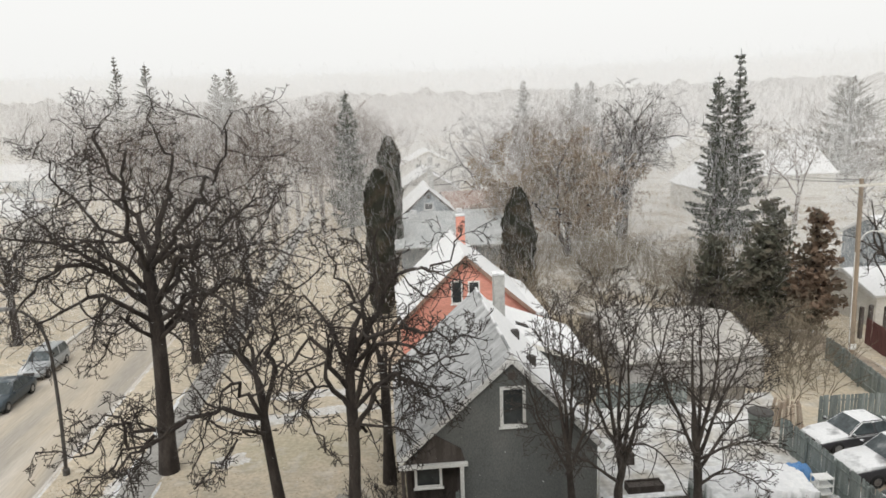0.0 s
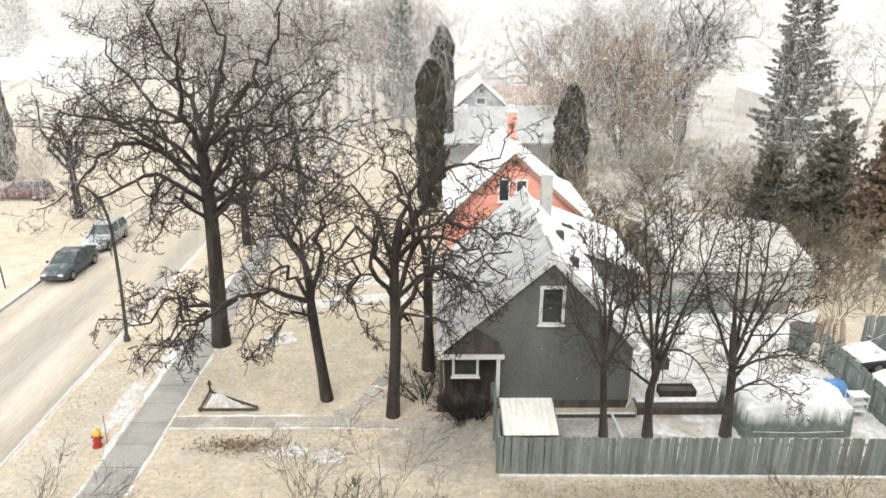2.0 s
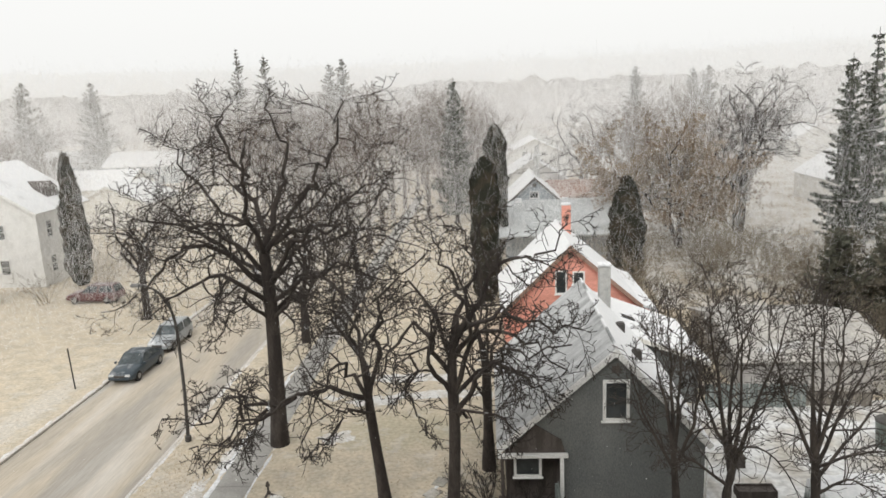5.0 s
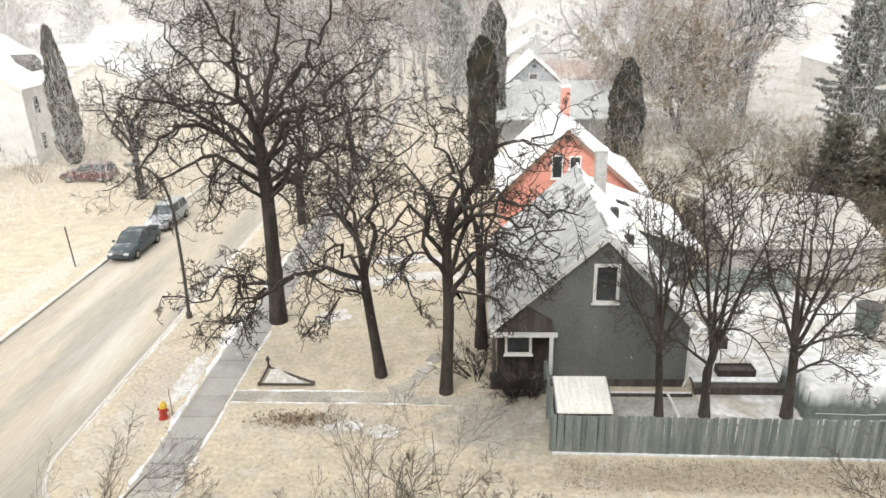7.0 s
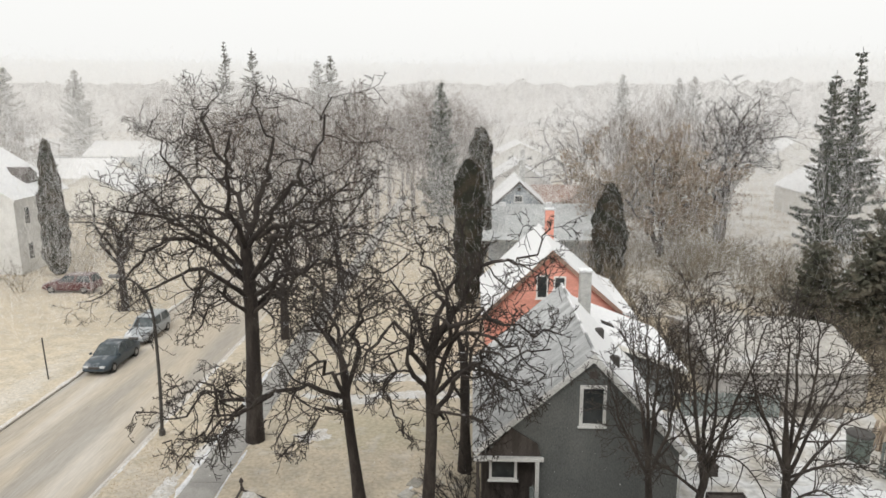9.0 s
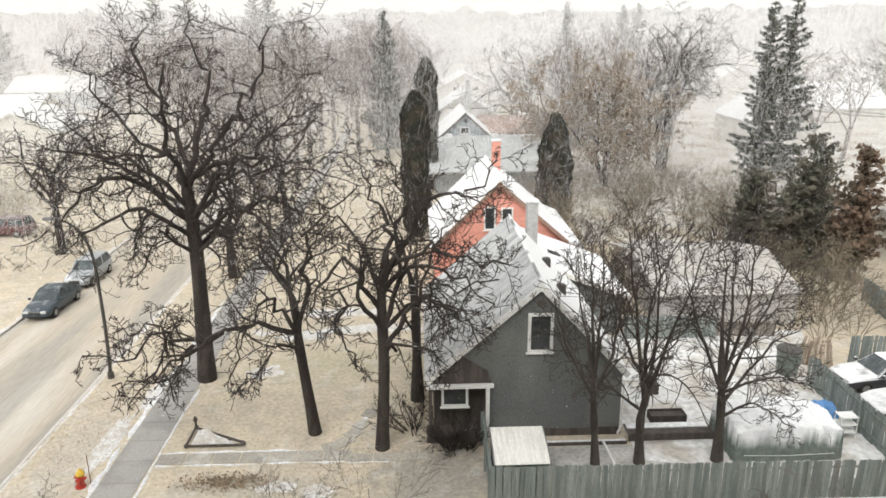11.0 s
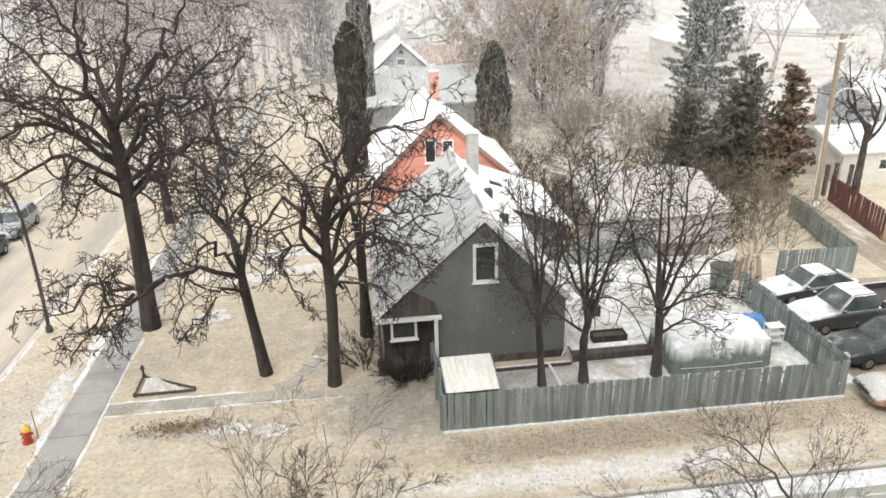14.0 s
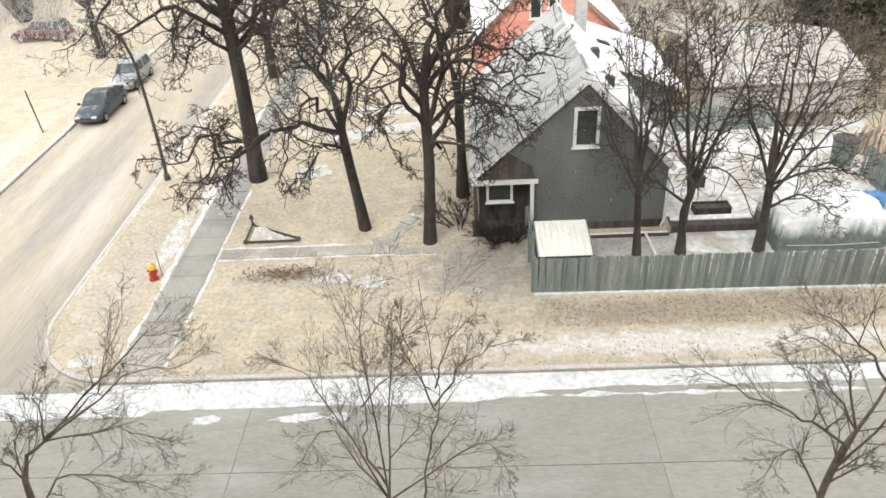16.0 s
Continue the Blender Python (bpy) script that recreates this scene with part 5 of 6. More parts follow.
# ---- loose litter and grass on the lawn ----
rng = np.random.default_rng(8)
n = 9000
gx, gy = rng.uniform(-24, 22, n), 17.9 + rng.random(n) ** 1.5 * 14
keep = ~((gx > -13) & (gx < -11.1)) & ~((gx < -16.7) & (gx > -25)) & ~((gx > 2.2) & (gy > 21.7)) & ~((gx < -11.5) & (gy < 20.2))
keep &= ~((gy > 25.1) & (gy < 26) & (gx > -11.2))
gx, gy = gx[keep], gy[keep]
litter = leaf_cloud("grass", np.stack([gx, gy, np.full(len(gx), 0.02)], 1), 0.045, rng, M["straw"], None)
tagged(litter, "dead grass tufts and fallen brown leaves", "grass", kind="stuff")
for count, x0, x1, y0, y1 in ((5200, 2.6, 19.0, 19.9, 21.6), (2200, -16.3, -13.3, 24.5, 33.5), (1300, -4.5, 2.0, 22.6, 26.0), (900, -27.5, -25.2, 26, 45)):
    c = np.stack([rng.uniform(x0, x1, count), rng.uniform(y0, y1, count), rng.uniform(0.01, 0.06, count)], 1)
    tagged(leaf_cloud("leaf_litter", c, 0.034, rng, M["straw"] if x0 < -10 else M["litter"], None), "fallen brown leaves scattered over the dead grass", "leaves", kind="stuff")
n = 900
c = np.stack([rng.normal(-7.7, 0.95, n), rng.normal(23.85, 0.26, n), rng.uniform(0.01, 0.14, n)], 1)
tagged(leaf_cloud("leaf_litter", c, 0.065, rng, M["litter"], None), "heap of dead brown leaves on the lawn", "leaves", kind="stuff")

# ---- trees: main lines of trunks and limbs ----
OAK_A = [ [(-11.0, 32.6, -0.1), (-10.8, 32.6, 5.6), (-10.8, 32.6, 8.9), (-10.8, 32.6, 10.3)],
         [(-11.0, 33.0, 9.9), (-10.1, 33.4, 12.5), (-9.8, 33.8, 14.5), (-10.5, 34.2, 16.4), (-10.6, 34.6, 17.3)],
         [(-10.5, 32.0, 10.9), (-8.6, 31.4, 12.7), (-7.2, 30.8, 14.0), (-6.5, 30.2, 15.9), (-6.1, 29.6, 16.9)],
         [(-10.8, 33.0, 10.7), (-12.5, 33.4, 11.5), (-14.6, 33.7, 14.0), (-15.8, 34.1, 15.8)],
         [(-10.7, 32.1, 9.6), (-12.4, 31.6, 11.1), (-15.0, 31.1, 11.8), (-15.8, 30.6, 12.8)],
         [(-10.6, 32.1, 8.8), (-7.2, 31.6, 9.5), (-4.1, 31.1, 8.8)],
         [(-10.6, 31.9, 8.9), (-12.7, 31.1, 9.4), (-14.6, 30.4, 8.7), (-15.8, 29.6, 7.8)],
         [(-10.3, 33.4, 12.0), (-12.3, 34.1, 13.8), (-13.3, 34.9, 16.2), (-14.0, 35.6, 16.8)],
         [(-10.7, 33.4, 11.2), (-8.6, 34.1, 11.2), (-6.8, 34.9, 12.4), (-4.9, 35.6, 13.3)],
         [(-11.2, 33.6, 9.2), (-9.7, 34.6, 9.8), (-6.9, 35.6, 10.3), (-4.7, 36.6, 10.6)],
         [(-11.2, 33.6, 9.2), (-13.2, 34.6, 9.7), (-16.0, 35.6, 11.3), (-18.6, 36.6, 13.2)],
         [(-10.2, 31.6, 11.2), (-10.7, 30.6, 12.4), (-10.8, 29.6, 14.9), (-9.9, 28.6, 16.3)],
         [(-10.5, 31.6, 9.4), (-8.5, 30.6, 11.3), (-6.1, 29.6, 11.9), (-4.8, 28.6, 11.6)],
         [(-10.7, 31.9, 8.0), (-9.0, 31.3, 8.1), (-8.1, 30.6, 5.9)],
         [(-10.7, 31.9, 8.0), (-12.0, 31.3, 8.1), (-13.0, 30.6, 6.3)],
         [(-10.8, 32.4, 9.5), (-13.9, 32.1, 10.6), (-15.7, 31.9, 9.4), (-16.3, 31.6, 7.7)],
         [(-11.0, 33.1, 8.3), (-9.3, 33.6, 8.6), (-7.1, 34.1, 7.2), (-6.6, 34.6, 5.2)] ]
OAK_B = [ [(-4.8, 27.3, 0.1), (-5.2, 27.3, 4.1), (-5.3, 27.3, 6.2)],
         [(-5.3, 27.6, 5.8), (-6.0, 27.8, 7.5), (-6.8, 28.1, 9.4), (-7.7, 28.3, 10.6)],
         [(-5.2, 27.1, 6.0), (-4.7, 26.9, 7.3), (-4.6, 26.7, 9.1), (-3.8, 26.5, 10.1), (-2.4, 26.3, 11.0)],
         [(-5.2, 27.1, 5.7), (-7.2, 27.0, 5.3), (-9.4, 26.8, 4.6), (-11.8, 26.7, 3.3), (-12.8, 26.5, 2.9)],
         [(-6.2, 27.8, 7.8), (-7.2, 28.3, 8.6), (-8.3, 28.8, 8.5)],
         [(-5.4, 28.0, 5.7), (-5.9, 28.6, 8.0), (-5.3, 29.3, 10.1)],
         [(-5.1, 26.8, 5.4), (-6.0, 26.3, 6.6), (-6.9, 25.8, 6.1), (-7.4, 25.3, 4.0)],
         [(-5.0, 28.0, 7.0), (-6.2, 28.6, 9.3), (-6.0, 29.3, 11.1)],
         [(-5.1, 26.9, 4.8), (-6.2, 26.6, 4.5), (-7.0, 26.2, 3.6), (-7.6, 25.8, 2.7)],
         [(-9.3, 27.2, 4.6), (-10.7, 27.1, 4.8), (-12.5, 26.9, 4.0), (-14.0, 26.8, 4.1)],
         [(-9.5, 27.0, 4.5), (-10.7, 26.6, 3.6), (-12.1, 26.3, 2.4)],
         [(-8.4, 27.5, 4.8), (-10.3, 27.6, 3.4), (-10.9, 27.8, 1.6)],
         [(-10.6, 27.1, 3.9), (-11.1, 27.0, 5.3), (-12.6, 26.8, 5.1)] ]
OAK_C = [ [(-1.8, 26.0, 0.1), (-1.6, 26.0, 3.7), (-1.6, 26.0, 6.9), (-1.4, 26.0, 8.4)],
         [(-1.4, 26.2, 8.3), (-1.3, 26.5, 9.8), (-2.0, 26.8, 11.1), (-3.0, 27.0, 12.6)],
         [(-1.5, 25.6, 7.3), (-2.8, 25.2, 8.4), (-3.9, 24.9, 7.4), (-4.4, 24.5, 6.1)],
         [(-1.5, 25.8, 6.6), (0.2, 25.5, 7.1), (1.5, 25.2, 6.3), (2.1, 25.0, 5.2)],
         [(-1.4, 25.6, 7.8), (-0.0, 25.2, 9.3), (1.8, 24.9, 8.7), (3.2, 24.5, 8.9)],
         [(-1.4, 26.2, 8.3), (0.4, 26.5, 10.4), (2.1, 26.8, 10.8), (2.8, 27.0, 12.0)],
         [(-1.4, 26.5, 7.9), (-0.7, 27.0, 10.1), (-1.3, 27.5, 12.0)],
         [(-1.5, 25.5, 5.9), (-0.3, 25.0, 6.9), (0.8, 24.5, 7.7), (2.8, 24.0, 8.3)],
         [(-1.5, 25.5, 6.9), (-2.6, 25.0, 7.6), (-3.1, 24.5, 6.4), (-2.6, 24.0, 4.7)],
         [(-1.4, 26.7, 7.9), (-2.8, 27.3, 9.4), (-4.2, 28.0, 10.1)],
         [(-1.5, 25.8, 7.0), (-0.3, 25.5, 8.3), (1.2, 25.2, 7.9), (2.7, 25.0, 6.8)],
         [(-1.5, 25.8, 5.3), (-0.7, 25.5, 4.9), (0.4, 25.2, 4.6), (0.8, 25.0, 3.4)] ]
OAK_D = [ [(-0.3, 30.0, 0.2), (-0.3, 30.0, 3.4), (-0.4, 30.0, 5.7)],
         [(-0.4, 30.3, 5.3), (-1.1, 30.7, 7.9), (-1.8, 31.0, 10.4)],
         [(-0.4, 29.7, 5.2), (0.5, 29.3, 7.7), (1.6, 29.0, 9.3)],
         [(-0.4, 30.7, 4.8), (-0.3, 31.3, 7.4), (-0.8, 32.0, 9.9)],
         [(-0.3, 29.7, 4.1), (-1.6, 29.3, 5.6), (-2.5, 29.0, 6.0)] ]
ASH_1 = [ [(6.9, 24.4, -0.0), (6.7, 24.4, 2.5), (6.5, 24.4, 4.5)],
         [(6.5, 24.7, 4.3), (6.1, 25.1, 6.8), (6.0, 25.4, 9.4)],
         [(6.4, 24.1, 4.4), (6.6, 23.7, 6.9), (6.4, 23.4, 9.8)],
         [(6.7, 24.7, 3.3), (5.6, 25.1, 5.1), (5.1, 25.4, 6.9)],
         [(6.4, 24.1, 4.2), (7.2, 23.7, 5.8), (7.1, 23.4, 8.5)],
         [(6.5, 24.6, 4.4), (6.5, 24.7, 7.2), (6.4, 24.9, 9.3)] ]
ASH_2 = [ [(8.7, 24.4, -0.1), (8.6, 24.4, 2.0), (8.7, 24.4, 3.5)],
         [(8.8, 24.7, 3.4), (7.8, 25.1, 5.6), (7.2, 25.4, 8.5)],
         [(8.5, 24.1, 3.7), (7.8, 23.7, 7.1), (7.3, 23.4, 10.1)],
         [(8.8, 24.7, 3.4), (9.2, 25.1, 6.1), (9.0, 25.4, 9.5)],
         [(8.6, 24.1, 4.0), (9.5, 23.7, 6.7), (10.1, 23.4, 9.5)],
         [(8.8, 24.9, 3.3), (9.0, 25.4, 6.6), (10.3, 25.9, 9.2)],
         [(8.4, 23.9, 2.6), (6.8, 23.4, 4.1), (5.9, 22.9, 4.6)] ]
ASH_3 = [ [(11.9, 24.4, -0.0), (11.8, 24.4, 2.6), (11.6, 24.4, 4.5)],
         [(11.8, 24.7, 4.1), (11.7, 25.1, 7.0), (11.6, 25.4, 9.3)],
         [(11.5, 24.1, 4.4), (12.1, 23.7, 7.1), (11.7, 23.4, 9.9)],
         [(11.9, 24.7, 3.9), (13.3, 25.1, 5.8), (14.3, 25.4, 8.0)],
         [(11.5, 24.1, 4.2), (10.3, 23.7, 6.2), (9.5, 23.4, 8.5)],
         [(11.5, 23.9, 3.3), (13.1, 23.4, 4.3), (14.0, 22.9, 4.3)],
         [(12.0, 24.9, 3.3), (14.1, 25.4, 4.7), (15.5, 25.9, 5.0)],
         [(11.6, 24.1, 2.8), (12.8, 23.7, 3.0), (14.3, 23.4, 2.0)],
         [(12.0, 25.1, 3.9), (12.4, 25.7, 7.0), (12.5, 26.4, 9.2)] ]
NEAR_1 = [ [(-1.88, 8.5, -0.2), (-1.6, 8.5, 3.4), (-1.5, 8.5, 4.8)],
         [(-1.5, 8.5, 4.6), (-1.7, 8.5, 5.6), (-2.0, 8.5, 7.1), (-1.9, 8.5, 8.1), (-2.1, 8.5, 10.1)],
         [(-2.0, 8.7, 7.0), (-2.8, 8.9, 8.2), (-3.4, 9.1, 8.7)],
         [(-1.5, 8.5, 4.6), (-1.1, 8.5, 5.8), (-0.8, 8.5, 7.4), (-0.6, 8.5, 8.5), (-0.8, 8.5, 10.8)],
         [(-0.7, 8.3, 8.3), (-0.1, 8.1, 9.5), (0.7, 7.9, 10.0)],
         [(-0.7, 8.7, 8.3), (-0.4, 8.8, 9.3), (0.1, 9.0, 9.8)],
         [(-2.0, 8.7, 6.9), (-2.7, 8.9, 7.0), (-3.7, 9.1, 5.8)],
         [(-0.8, 8.3, 7.3), (0.0, 8.2, 7.4), (0.5, 8.0, 6.9)],
         [(-2.0, 8.6, 8.0), (-1.4, 8.8, 8.8), (-1.3, 8.9, 9.8)],
         [(-0.9, 8.2, 7.2), (-1.4, 8.0, 8.7), (-1.2, 7.7, 10.3)],
         [(-2.0, 8.8, 7.8), (-1.9, 9.0, 8.9), (-2.1, 9.3, 9.8)],
         [(-0.7, 8.2, 8.3), (-1.0, 8.0, 9.6), (-1.1, 7.7, 10.7)] ]
NEAR_2 = [ [(7.34, 8.5, -0.2), (6.6, 8.5, 3.1), (6.4, 8.5, 5.3), (6.5, 8.5, 6.8)],
         [(6.7, 8.7, 6.6), (7.0, 8.8, 8.0), (6.4, 9.0, 9.6)],
         [(6.5, 8.3, 7.5), (5.4, 8.2, 7.9), (4.1, 8.1, 8.7), (3.3, 7.9, 9.5)],
         [(6.7, 8.7, 8.0), (6.1, 8.9, 8.6), (5.1, 9.1, 8.9)],
         [(6.3, 8.3, 6.1), (5.4, 8.2, 7.1), (4.8, 8.0, 6.6)],
         [(6.5, 8.5, 6.8), (7.3, 8.5, 8.0), (7.6, 8.5, 9.2)],
         [(6.8, 8.7, 7.9), (6.0, 8.8, 8.0), (5.3, 9.0, 8.4)],
         [(6.3, 8.3, 6.4), (6.7, 8.1, 6.8), (7.3, 7.9, 6.4)],
         [(6.4, 8.3, 8.5), (5.6, 8.1, 9.8), (4.8, 7.9, 10.5)] ]
NEAR_3 = [ [(-10.62, 8.5, -0.2), (-9.2, 8.5, 3.7), (-8.7, 8.5, 5.7), (-8.5, 8.5, 6.6)],
         [(-8.6, 8.6, 6.3), (-8.1, 8.7, 7.2), (-7.2, 8.7, 7.9), (-6.7, 8.8, 8.4), (-5.8, 8.9, 9.9)],
         [(-6.6, 8.4, 8.6), (-5.7, 8.2, 9.2), (-4.5, 8.1, 9.6)],
         [(-8.6, 8.6, 6.4), (-8.5, 8.7, 7.3), (-8.4, 8.8, 7.5)],
         [(-8.5, 8.4, 6.0), (-7.5, 8.3, 6.8), (-6.4, 8.2, 6.7), (-5.6, 8.1, 6.5)],
         [(-8.4, 8.4, 6.7), (-8.6, 8.3, 7.4), (-8.4, 8.2, 9.0)],
         [(-7.6, 8.6, 7.6), (-7.8, 8.8, 8.3), (-7.5, 8.9, 8.8)],
         [(-6.9, 8.3, 8.4), (-6.1, 8.2, 8.1), (-5.2, 8.0, 7.8)],
         [(-6.5, 8.6, 8.6), (-5.8, 8.8, 9.3), (-5.1, 8.9, 9.6)] ]

limbed_tree("oak_tree", "large bare bur oak with gnarled dark limbs", OAK_A, 0.4, 0.13, 11, (11, 7, 3), wig=0.34, up=-0.012, spread=(35, 80), ratio=0.5, base_ratio=0.46, tip=0.0145, jitter=0.2, group="bare oaks on the lawn")
limbed_tree("oak_tree", "leaning bare oak with a long low limb", OAK_B, 0.24, 0.11, 12, (10, 6, 3), wig=0.34, up=-0.015, spread=(35, 80), ratio=0.5, base_ratio=0.44, tip=0.0155, jitter=0.16, group="bare oaks on the lawn")
limbed_tree("oak_tree", "bare oak with arching twisted limbs", OAK_C, 0.255, 0.12, 13, (10, 6, 3), wig=0.34, up=-0.015, spread=(35, 80), ratio=0.5, base_ratio=0.44, tip=0.0155, jitter=0.16, group="bare oaks on the lawn")
limbed_tree("oak_tree", "bare dark oak beside the porch", OAK_D, 0.28, 0.1, 14, (8, 6, 4), wig=0.32, base_ratio=0.34, tip=0.01, group="bare oaks on the lawn")
for k, (lines, r) in enumerate(((ASH_1, 0.165), (ASH_2, 0.2), (ASH_3, 0.21))):
    limbed_tree("ash_tree", "slender bare ash with upswept branches", lines, r, 0.09, 21 + k, (12, 6, 3), wig=0.2, tip=0.0115, up=0.045, spread=(28, 62), ratio=0.5, mat="ash", base_ratio=0.42, jitter=0.04, group="ash trees behind the fence")
for k, lines in enumerate((NEAR_1, NEAR_2, NEAR_3)):
    limbed_tree("boulevard_tree", "young bare boulevard tree with fine twigs", lines, (0.08, 0.1, 0.09)[k], (0.027, 0.037, 0.03)[k], 31 + k, (12, 8, 4), wig=0.14, up=0.05, spread=(18, 48), ratio=0.5, mat="twig", base_ratio=0.27, jitter=0.04, tip=0.0028, group="boulevard trees")

column_cedar("cedar_tree", "tall dark columnar cedar", (-0.3, 57.5, 0), 11.9, 1.05, 41, group="columnar cedars", pointed=0.16)
column_cedar("cedar_tree", "tall dark columnar cedar", (0.85, 75, 0), 13.8, 1.1, 42, group="columnar cedars", pointed=0.16)
column_cedar("cedar_tree", "broad dark columnar cedar", (11.8, 60.5, 0), 9.6, 1.35, 43, group="columnar cedars", pointed=0.4)
column_cedar("cedar_tree", "grey-green columnar cedar beside the white house", (-41.1, 66.5, 0), 13.0, 1.1, 44, group="columnar cedars", pointed=0.55)
column_cedar("cedar_tree", "dark columnar cedar in front of the white house", (-47.5, 59.5, 0), 8.3, 1.4, 45, group="columnar cedars", pointed=0.4)
spruce("spruce_tree", "tall dark spruce with ragged boughs", (37.3, 71.5, 0), 21.8, 3.0, 51, group="tall spruces", ragged=0.7, density=1.0)
spruce("spruce_tree", "tall dark spruce with ragged boughs", (34.6, 70.5, 0), 19.5, 2.6, 52, group="tall spruces", ragged=0.65, density=1.0)
spruce("spruce_tree", "tall narrow spruce above the bare woods", (-4.3, 96, 0), 19.6, 3.3, 53, group="tall spruces", ragged=0.4)
for k, (az, el, d, r) in enumerate(((11.6, 1.83, 110, 2.6), (34.8, 1.1, 100, 5.0), (-19.1, 4.3, 112, 2.4), (-17.1, 3.85, 110, 2.6), (-11.2, 3.35, 118, 3.6), (-12.2, 3.0, 122, 3.4), (15.7, 1.5, 120, 2.6), (16.8, 1.63, 120, 2.6), (-33.7, 2.3, 120, 3.0), (-29.4, 2.2, 120, 3.2))):
    a, d, r = radians(az), d * 1.6, r * 2.1
    # the lightened needle colour puts haze into these far crowns
    spruce("spruce_tree", "far spruce rising above the bare woods", (d * math.sin(a), d * math.cos(a), 0), 17 + d * math.tan(radians(el)), r, 60 + k, mat="yardgreen", density=0.8, ragged=0.5, group="far spruces")
spruce("spruce_tree", "broad dark-green spruce beside the lane", (27.4, 47.6, 0), 7.8, 2.1, 81, mat="yardgreen", full=0.5, bare=0.02, ragged=0.6, density=0.6, group="yard evergreens")
spruce("spruce_tree", "broad dark-green spruce beside the lane", (31.2, 53.5, 0), 8.8, 2.5, 82, mat="yardgreen", full=0.5, bare=0.02, ragged=0.6, density=0.6, group="yard evergreens")
spruce("spruce_tree", "dark-green spruce among the brush", (25.2, 51.0, 0), 6.6, 2.0, 84, mat="yardgreen", full=0.5, bare=0.02, density=0.6, ragged=0.65, group="yard evergreens")
spruce("cedar_tree", "browned ragged cedar beside the lane", (29.7, 45.2, 0), 9.4, 1.7, 83, mat="rust", full=0.5, bare=0.1, density=0.7, ragged=0.6, group="yard evergreens")

bare_tree("elm_tree", "large bare elm with several rising trunks", (29.5, 84, 0), 21.0, 91, 0.5, (3, 5, 5, 4), 0.5, fork=0.34, stems=4, tip=0.022, mat="bark")
bare_tree("oak_tree", "oak still holding withered brown leaves", (20.5, 76, 0), 15.5, 92, 0.8, (8, 6, 6), 0.3, fork=0.25, stems=2, tip=0.015, mat="bark", leaves=17000)
bare_tree("oak_tree", "oak still holding withered brown leaves", (16.8, 84, 0), 13.0, 93, 0.8, (7, 6, 5), 0.26, fork=0.25, tip=0.015, mat="bark", leaves=9000)
bare_tree("elm_tree", "bare spreading elm between the roofs", (14.6, 110, 0), 18.5, 94, 0.8, (4, 5, 5, 4), 0.34, fork=0.28, stems=2, tip=0.02, mat="bark")
bare_tree("elm_tree", "bare elm behind the utility pole", (35.2, 44.3, 0), 11.5, 95, 1.9, (6, 5, 5, 3), 0.26, fork=0.45, tip=0.013, mat="ash", wig=0.24)
bare_tree("elm_tree", "bare tree at the avenue's edge", (-28.5, 54.5, 0), 13.5, 96, 0.9, (8, 6, 6, 4), 0.3, fork=0.35, tip=0.014, mat="bark")
bare_tree("elm_tree", "bare boulevard tree farther up the avenue", (-13.5, 48, 0), 13.0, 97, 0.8, (8, 6, 6, 4), 0.28, fork=0.3, tip=0.014, mat="bark")
bare_tree("elm_tree", "bare boulevard tree farther up the avenue", (-12.0, 62, 0), 14.0, 98, 0.8, (7, 6, 6, 4), 0.28, fork=0.3, tip=0.016, mat="bark")

elms = []
for k in range(4):
    elms.append(bare_tree("elm_tree", "tall bare elm in the rows along the avenue", ((-13.6, 78, 0), (-29.5, 84, 0), (-7.5, 112, 0), (-33.5, 102, 0))[k], 21.0, 110 + k, 0.6, (6, 6, 6, 4), 0.3, fork=0.34, stems=1, tip=0.024, mat="far", group="elms along the avenue", coarse=True))
rng = np.random.default_rng(6)
spots = [(-13.8, 88 + 11 * k) for k in range(13)] + [(-29.5, 98 + 13 * k) for k in range(9)]
spots += [(-8.5, 98), (-3.5, 108), (-6.0, 122), (-1.5, 128), (-9.0, 136), (-4.0, 145), (-8.0, 158), (-2.0, 168), (-36, 116), (-42, 128), (-35, 140), (-48, 110), (-40, 155), (-52, 140), (-46, 172), (-58, 160)]
spots += [(-66, 158), (-74, 166), (-70, 182), (24, 100), (26, 122), (37, 140)]
for k, (x, y) in enumerate(spots):
    size = rng.uniform(0.78, 1.02) * (1.25 if x < -60 else 1.0)
    copy_thing(elms[k % 4], pose(x + rng.normal(0, 0.4), y + rng.normal(0, 1.2), 0, 0, 0, rng.uniform(0, 360)) @ Matrix.Scale(size, 4))

rng = np.random.default_rng(5)
for k in range(56):
    x, y = rng.uniform(11.5, 34), rng.uniform(47.5, 72)
    if 12 < x < 24 and y < 50:
        y += 4
    shrub("bush", "tangle of dry brown brush behind the garage", (x, y, 0), rng.uniform(3.0, 5.5), rng.uniform(2.2, 3.4), 300 + k, stems=10, group="dry brush")
for k, (x, y, hh) in enumerate(((-40.9, 60, 3.6), (-38.5, 66, 3.4), (22.5, 35.4, 3.2), (24.2, 38.2, 4.2), (25.6, 41.0, 4.6), (12.6, 47.5, 4.4), (21.5, 20.9, 1.5))):
    shrub("bush", "bare multi-stemmed shrub with thin grey stems", (x, y, 0), hh, hh * 0.75, 240 + k, stems=10, group="bare shrubs")
shrub("bush", "low bare shrubs at the foot of the oaks", (-0.4, 27.2, 0), 2.0, 2.0, 251, stems=18, mat="bark")
shrub("bush", "low bare shrubs at the foot of the oaks", (1.2, 26.0, 0), 1.7, 1.8, 252, stems=18, mat="bark")
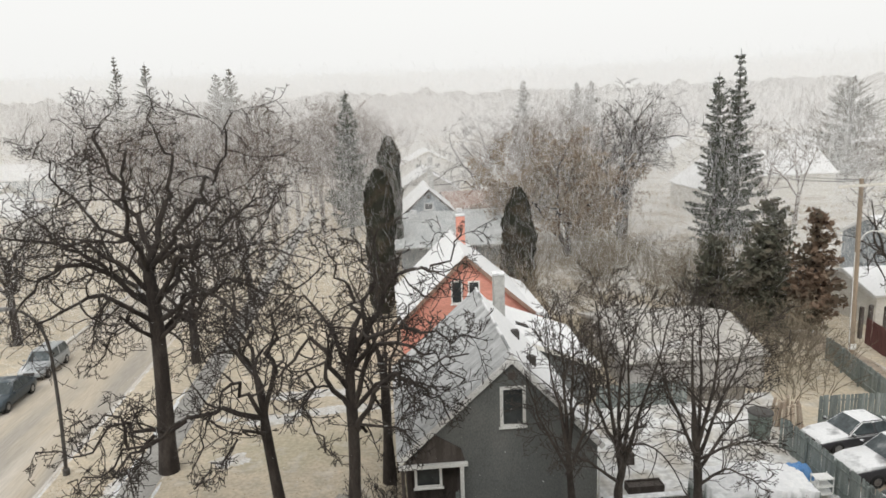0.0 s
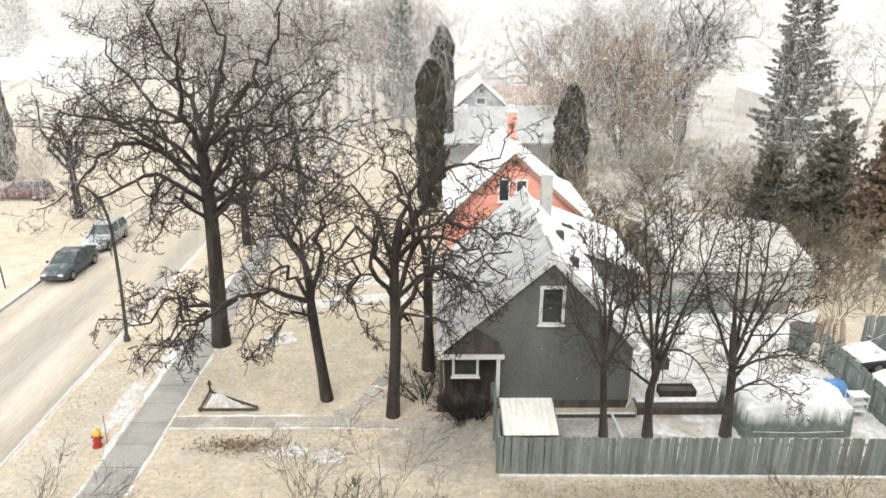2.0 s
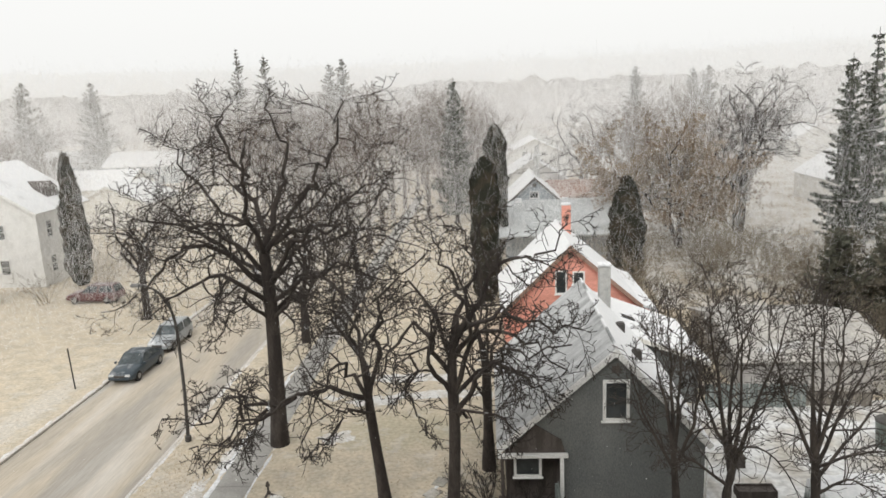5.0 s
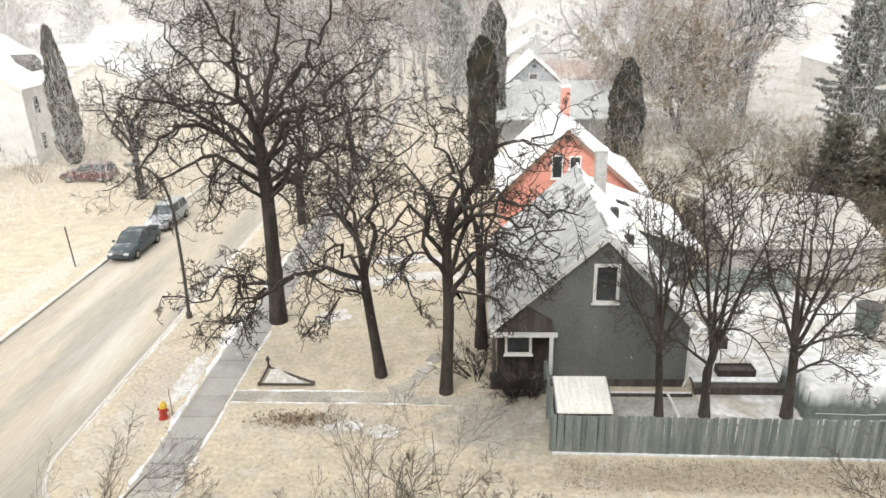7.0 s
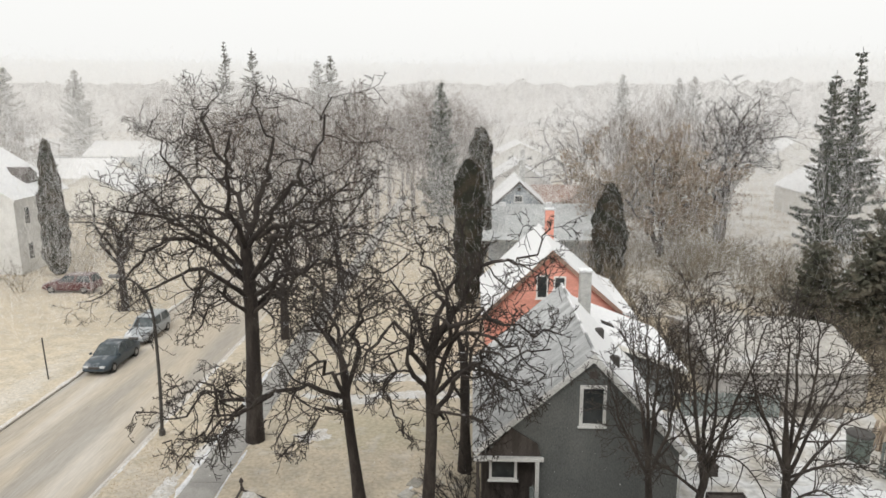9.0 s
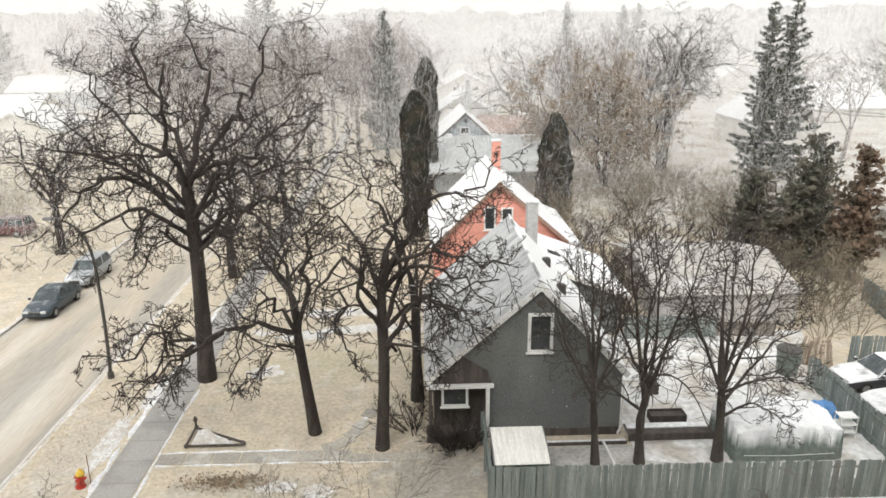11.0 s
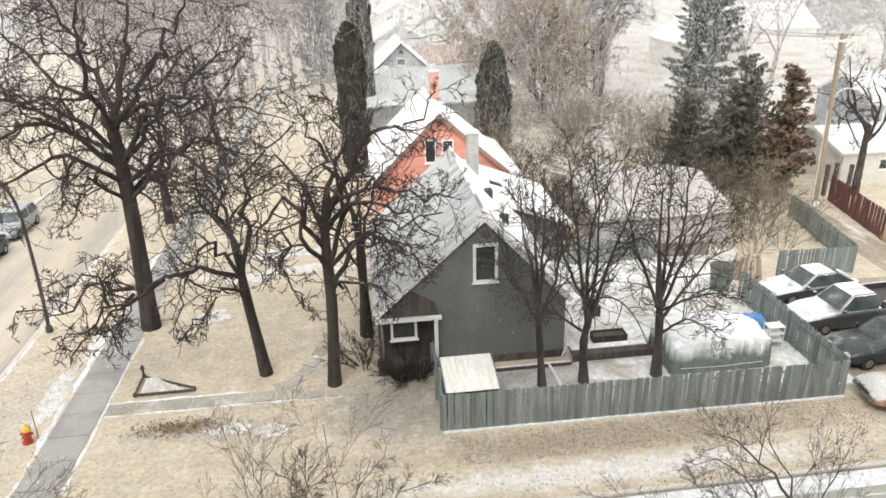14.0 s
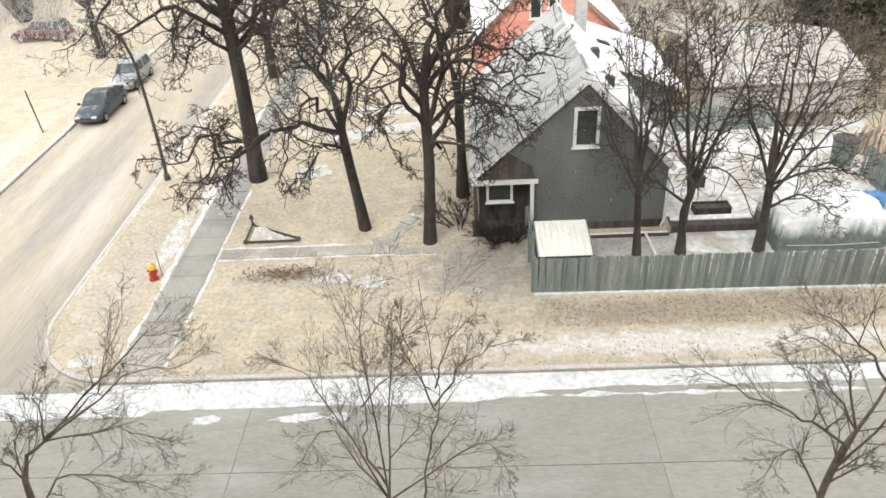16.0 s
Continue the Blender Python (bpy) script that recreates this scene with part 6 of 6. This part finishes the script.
for k, (x, y) in enumerate(((12.2, 39.6), (12.3, 42.2), (12.4, 45.0))):
    shrub("bush", "dry brown brush beside the garage", (x, y, 0), 2.9, 1.2, 270 + k, stems=12, group="dry brush")
for k, (x, y, w) in enumerate(((1.0, 25.75, 0.8), (1.9, 25.75, 0.8))):
    shrub("bush", "low dark tangled shrubs in front of the porch", (x, y, 0), 1.0, w, 253 + k, stems=22, mat="bark", group="porch shrubs")

for k in range(8):
    rr = random.Random(500 + k)
    shrub("bush", "dry brown brush beside the garage and lane", (rr.uniform(22.8, 27), rr.uniform(34, 47), 0), rr.uniform(3.0, 5.0), 2.4, 360 + k, stems=8, group="dry brush")
# far woods: one tangle of bare crowns
rng = np.random.default_rng(77)
bases = []
for s in range(5):
    trunk, crown = Twigs(), Twigs()
    wood(trunk, crown, np.random.default_rng(300 + s), 1.0 * 16, 0.65, (7, 6, 6), 0.25, 0.22, 1, 0.022, True)
    t = Twigs()
    t.v, t.f = trunk.v + crown.v, trunk.f + [f + trunk.n for f in crown.f]
    bases.append((np.concatenate(t.v), np.concatenate(t.f)))
vs, fs, n = [], [], 0
count = 0
while count < 210:
    d, a = rng.uniform(95, 330) if rng.random() < 0.7 else rng.uniform(100, 170), radians(rng.uniform(-47, 47) if rng.random() < 0.75 else rng.uniform(-17, -1))
    x, y = d * math.sin(a), d * math.cos(a)
    if -26 < x < -9 and y < 260 or 0 < x < 19 and y < 175 or 44 < x < 130 and 95 < y < 185 and rng.random() < 0.75:
        continue
    if -32 < math.degrees(a) < -21 and d < 200 or math.degrees(a) < -31 and d < 120:
        continue
    v, f = bases[count % 5]
    k, turn = rng.uniform(0.85, 1.35), rng.random() * math.tau
    c, s = math.cos(turn) * k, math.sin(turn) * k
    vs.append(np.stack([v[:, 0] * c - v[:, 1] * s + x, v[:, 0] * s + v[:, 1] * c + y, v[:, 2] * k], 1))
    fs.append(f + n)
    n += len(v)
    count += 1
far_woods = tagged(mesh_object("far_woods", raw_mesh("far_woods", np.concatenate(vs), np.concatenate(fs)), M["far"]), "far belt of bare grey-brown woods", "woods", kind="stuff")

# the treeline on the horizon, its mist painted in as pale grey
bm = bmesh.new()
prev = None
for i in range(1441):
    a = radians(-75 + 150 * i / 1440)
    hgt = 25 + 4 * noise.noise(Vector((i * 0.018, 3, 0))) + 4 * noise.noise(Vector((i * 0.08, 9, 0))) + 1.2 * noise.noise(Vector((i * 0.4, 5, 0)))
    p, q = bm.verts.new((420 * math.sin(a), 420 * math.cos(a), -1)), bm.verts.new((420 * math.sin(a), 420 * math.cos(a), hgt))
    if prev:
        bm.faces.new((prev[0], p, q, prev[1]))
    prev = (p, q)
tagged(part("backdrop", bm, M["backwoods"]), "treeline along the horizon painted haze grey", "treeline", kind="structure")

# the building that the camera looks out of
tagged(part("wall_south", boxed(-30, 30, -8, -0.7, -0.1, 26), M["plaster"]), "plain wall of a tall building behind", "wall", kind="structure")

# ---- haze stand-in: fine white slivers, widened with distance from the camera, veil the distance ----
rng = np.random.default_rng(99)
N_HAZE, NEAR_D, FAR_D = 700000, 54.0, 360.0
d = rng.uniform(NEAR_D, FAR_D, N_HAZE)
a = np.radians(rng.uniform(-49, 51, N_HAZE))
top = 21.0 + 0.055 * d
c = np.stack([d * np.sin(a), d * np.cos(a), top * 1.15 * (1 - np.sqrt(1 - 0.92 * rng.random(N_HAZE)))], 1)
sliver = rng.normal(0, 1, (N_HAZE, 3)) * (0.7, 0.7, 1.5)
sliver *= 1.5 / np.linalg.norm(sliver, axis=1, keepdims=True)
sliver[:, 2] = np.clip(sliver[:, 2], -c[:, 2], c[:, 2])
side = np.cross(sliver, rng.normal(0, 1, (N_HAZE, 3)))
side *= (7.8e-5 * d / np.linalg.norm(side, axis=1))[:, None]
v = np.stack([c - sliver - side, c - sliver + side, c + sliver], 1).reshape(-1, 3)
tagged(mesh_object("falling_snow", raw_mesh("falling_snow", v, np.arange(3 * N_HAZE).reshape(-1, 3)), M["flake_haze"]), "fine white slivers standing in for snowy haze", "snowfall", kind="stuff")
n = 2500
c = np.stack([rng.uniform(-16, 18, n), rng.uniform(5, 38, n), rng.uniform(0.5, 17, n)], 1)
tagged(leaf_cloud("snowflakes", c, 0.014, rng, M["flake_haze"], None), "loose snowflakes drifting down nearby", "snowfall", kind="stuff")
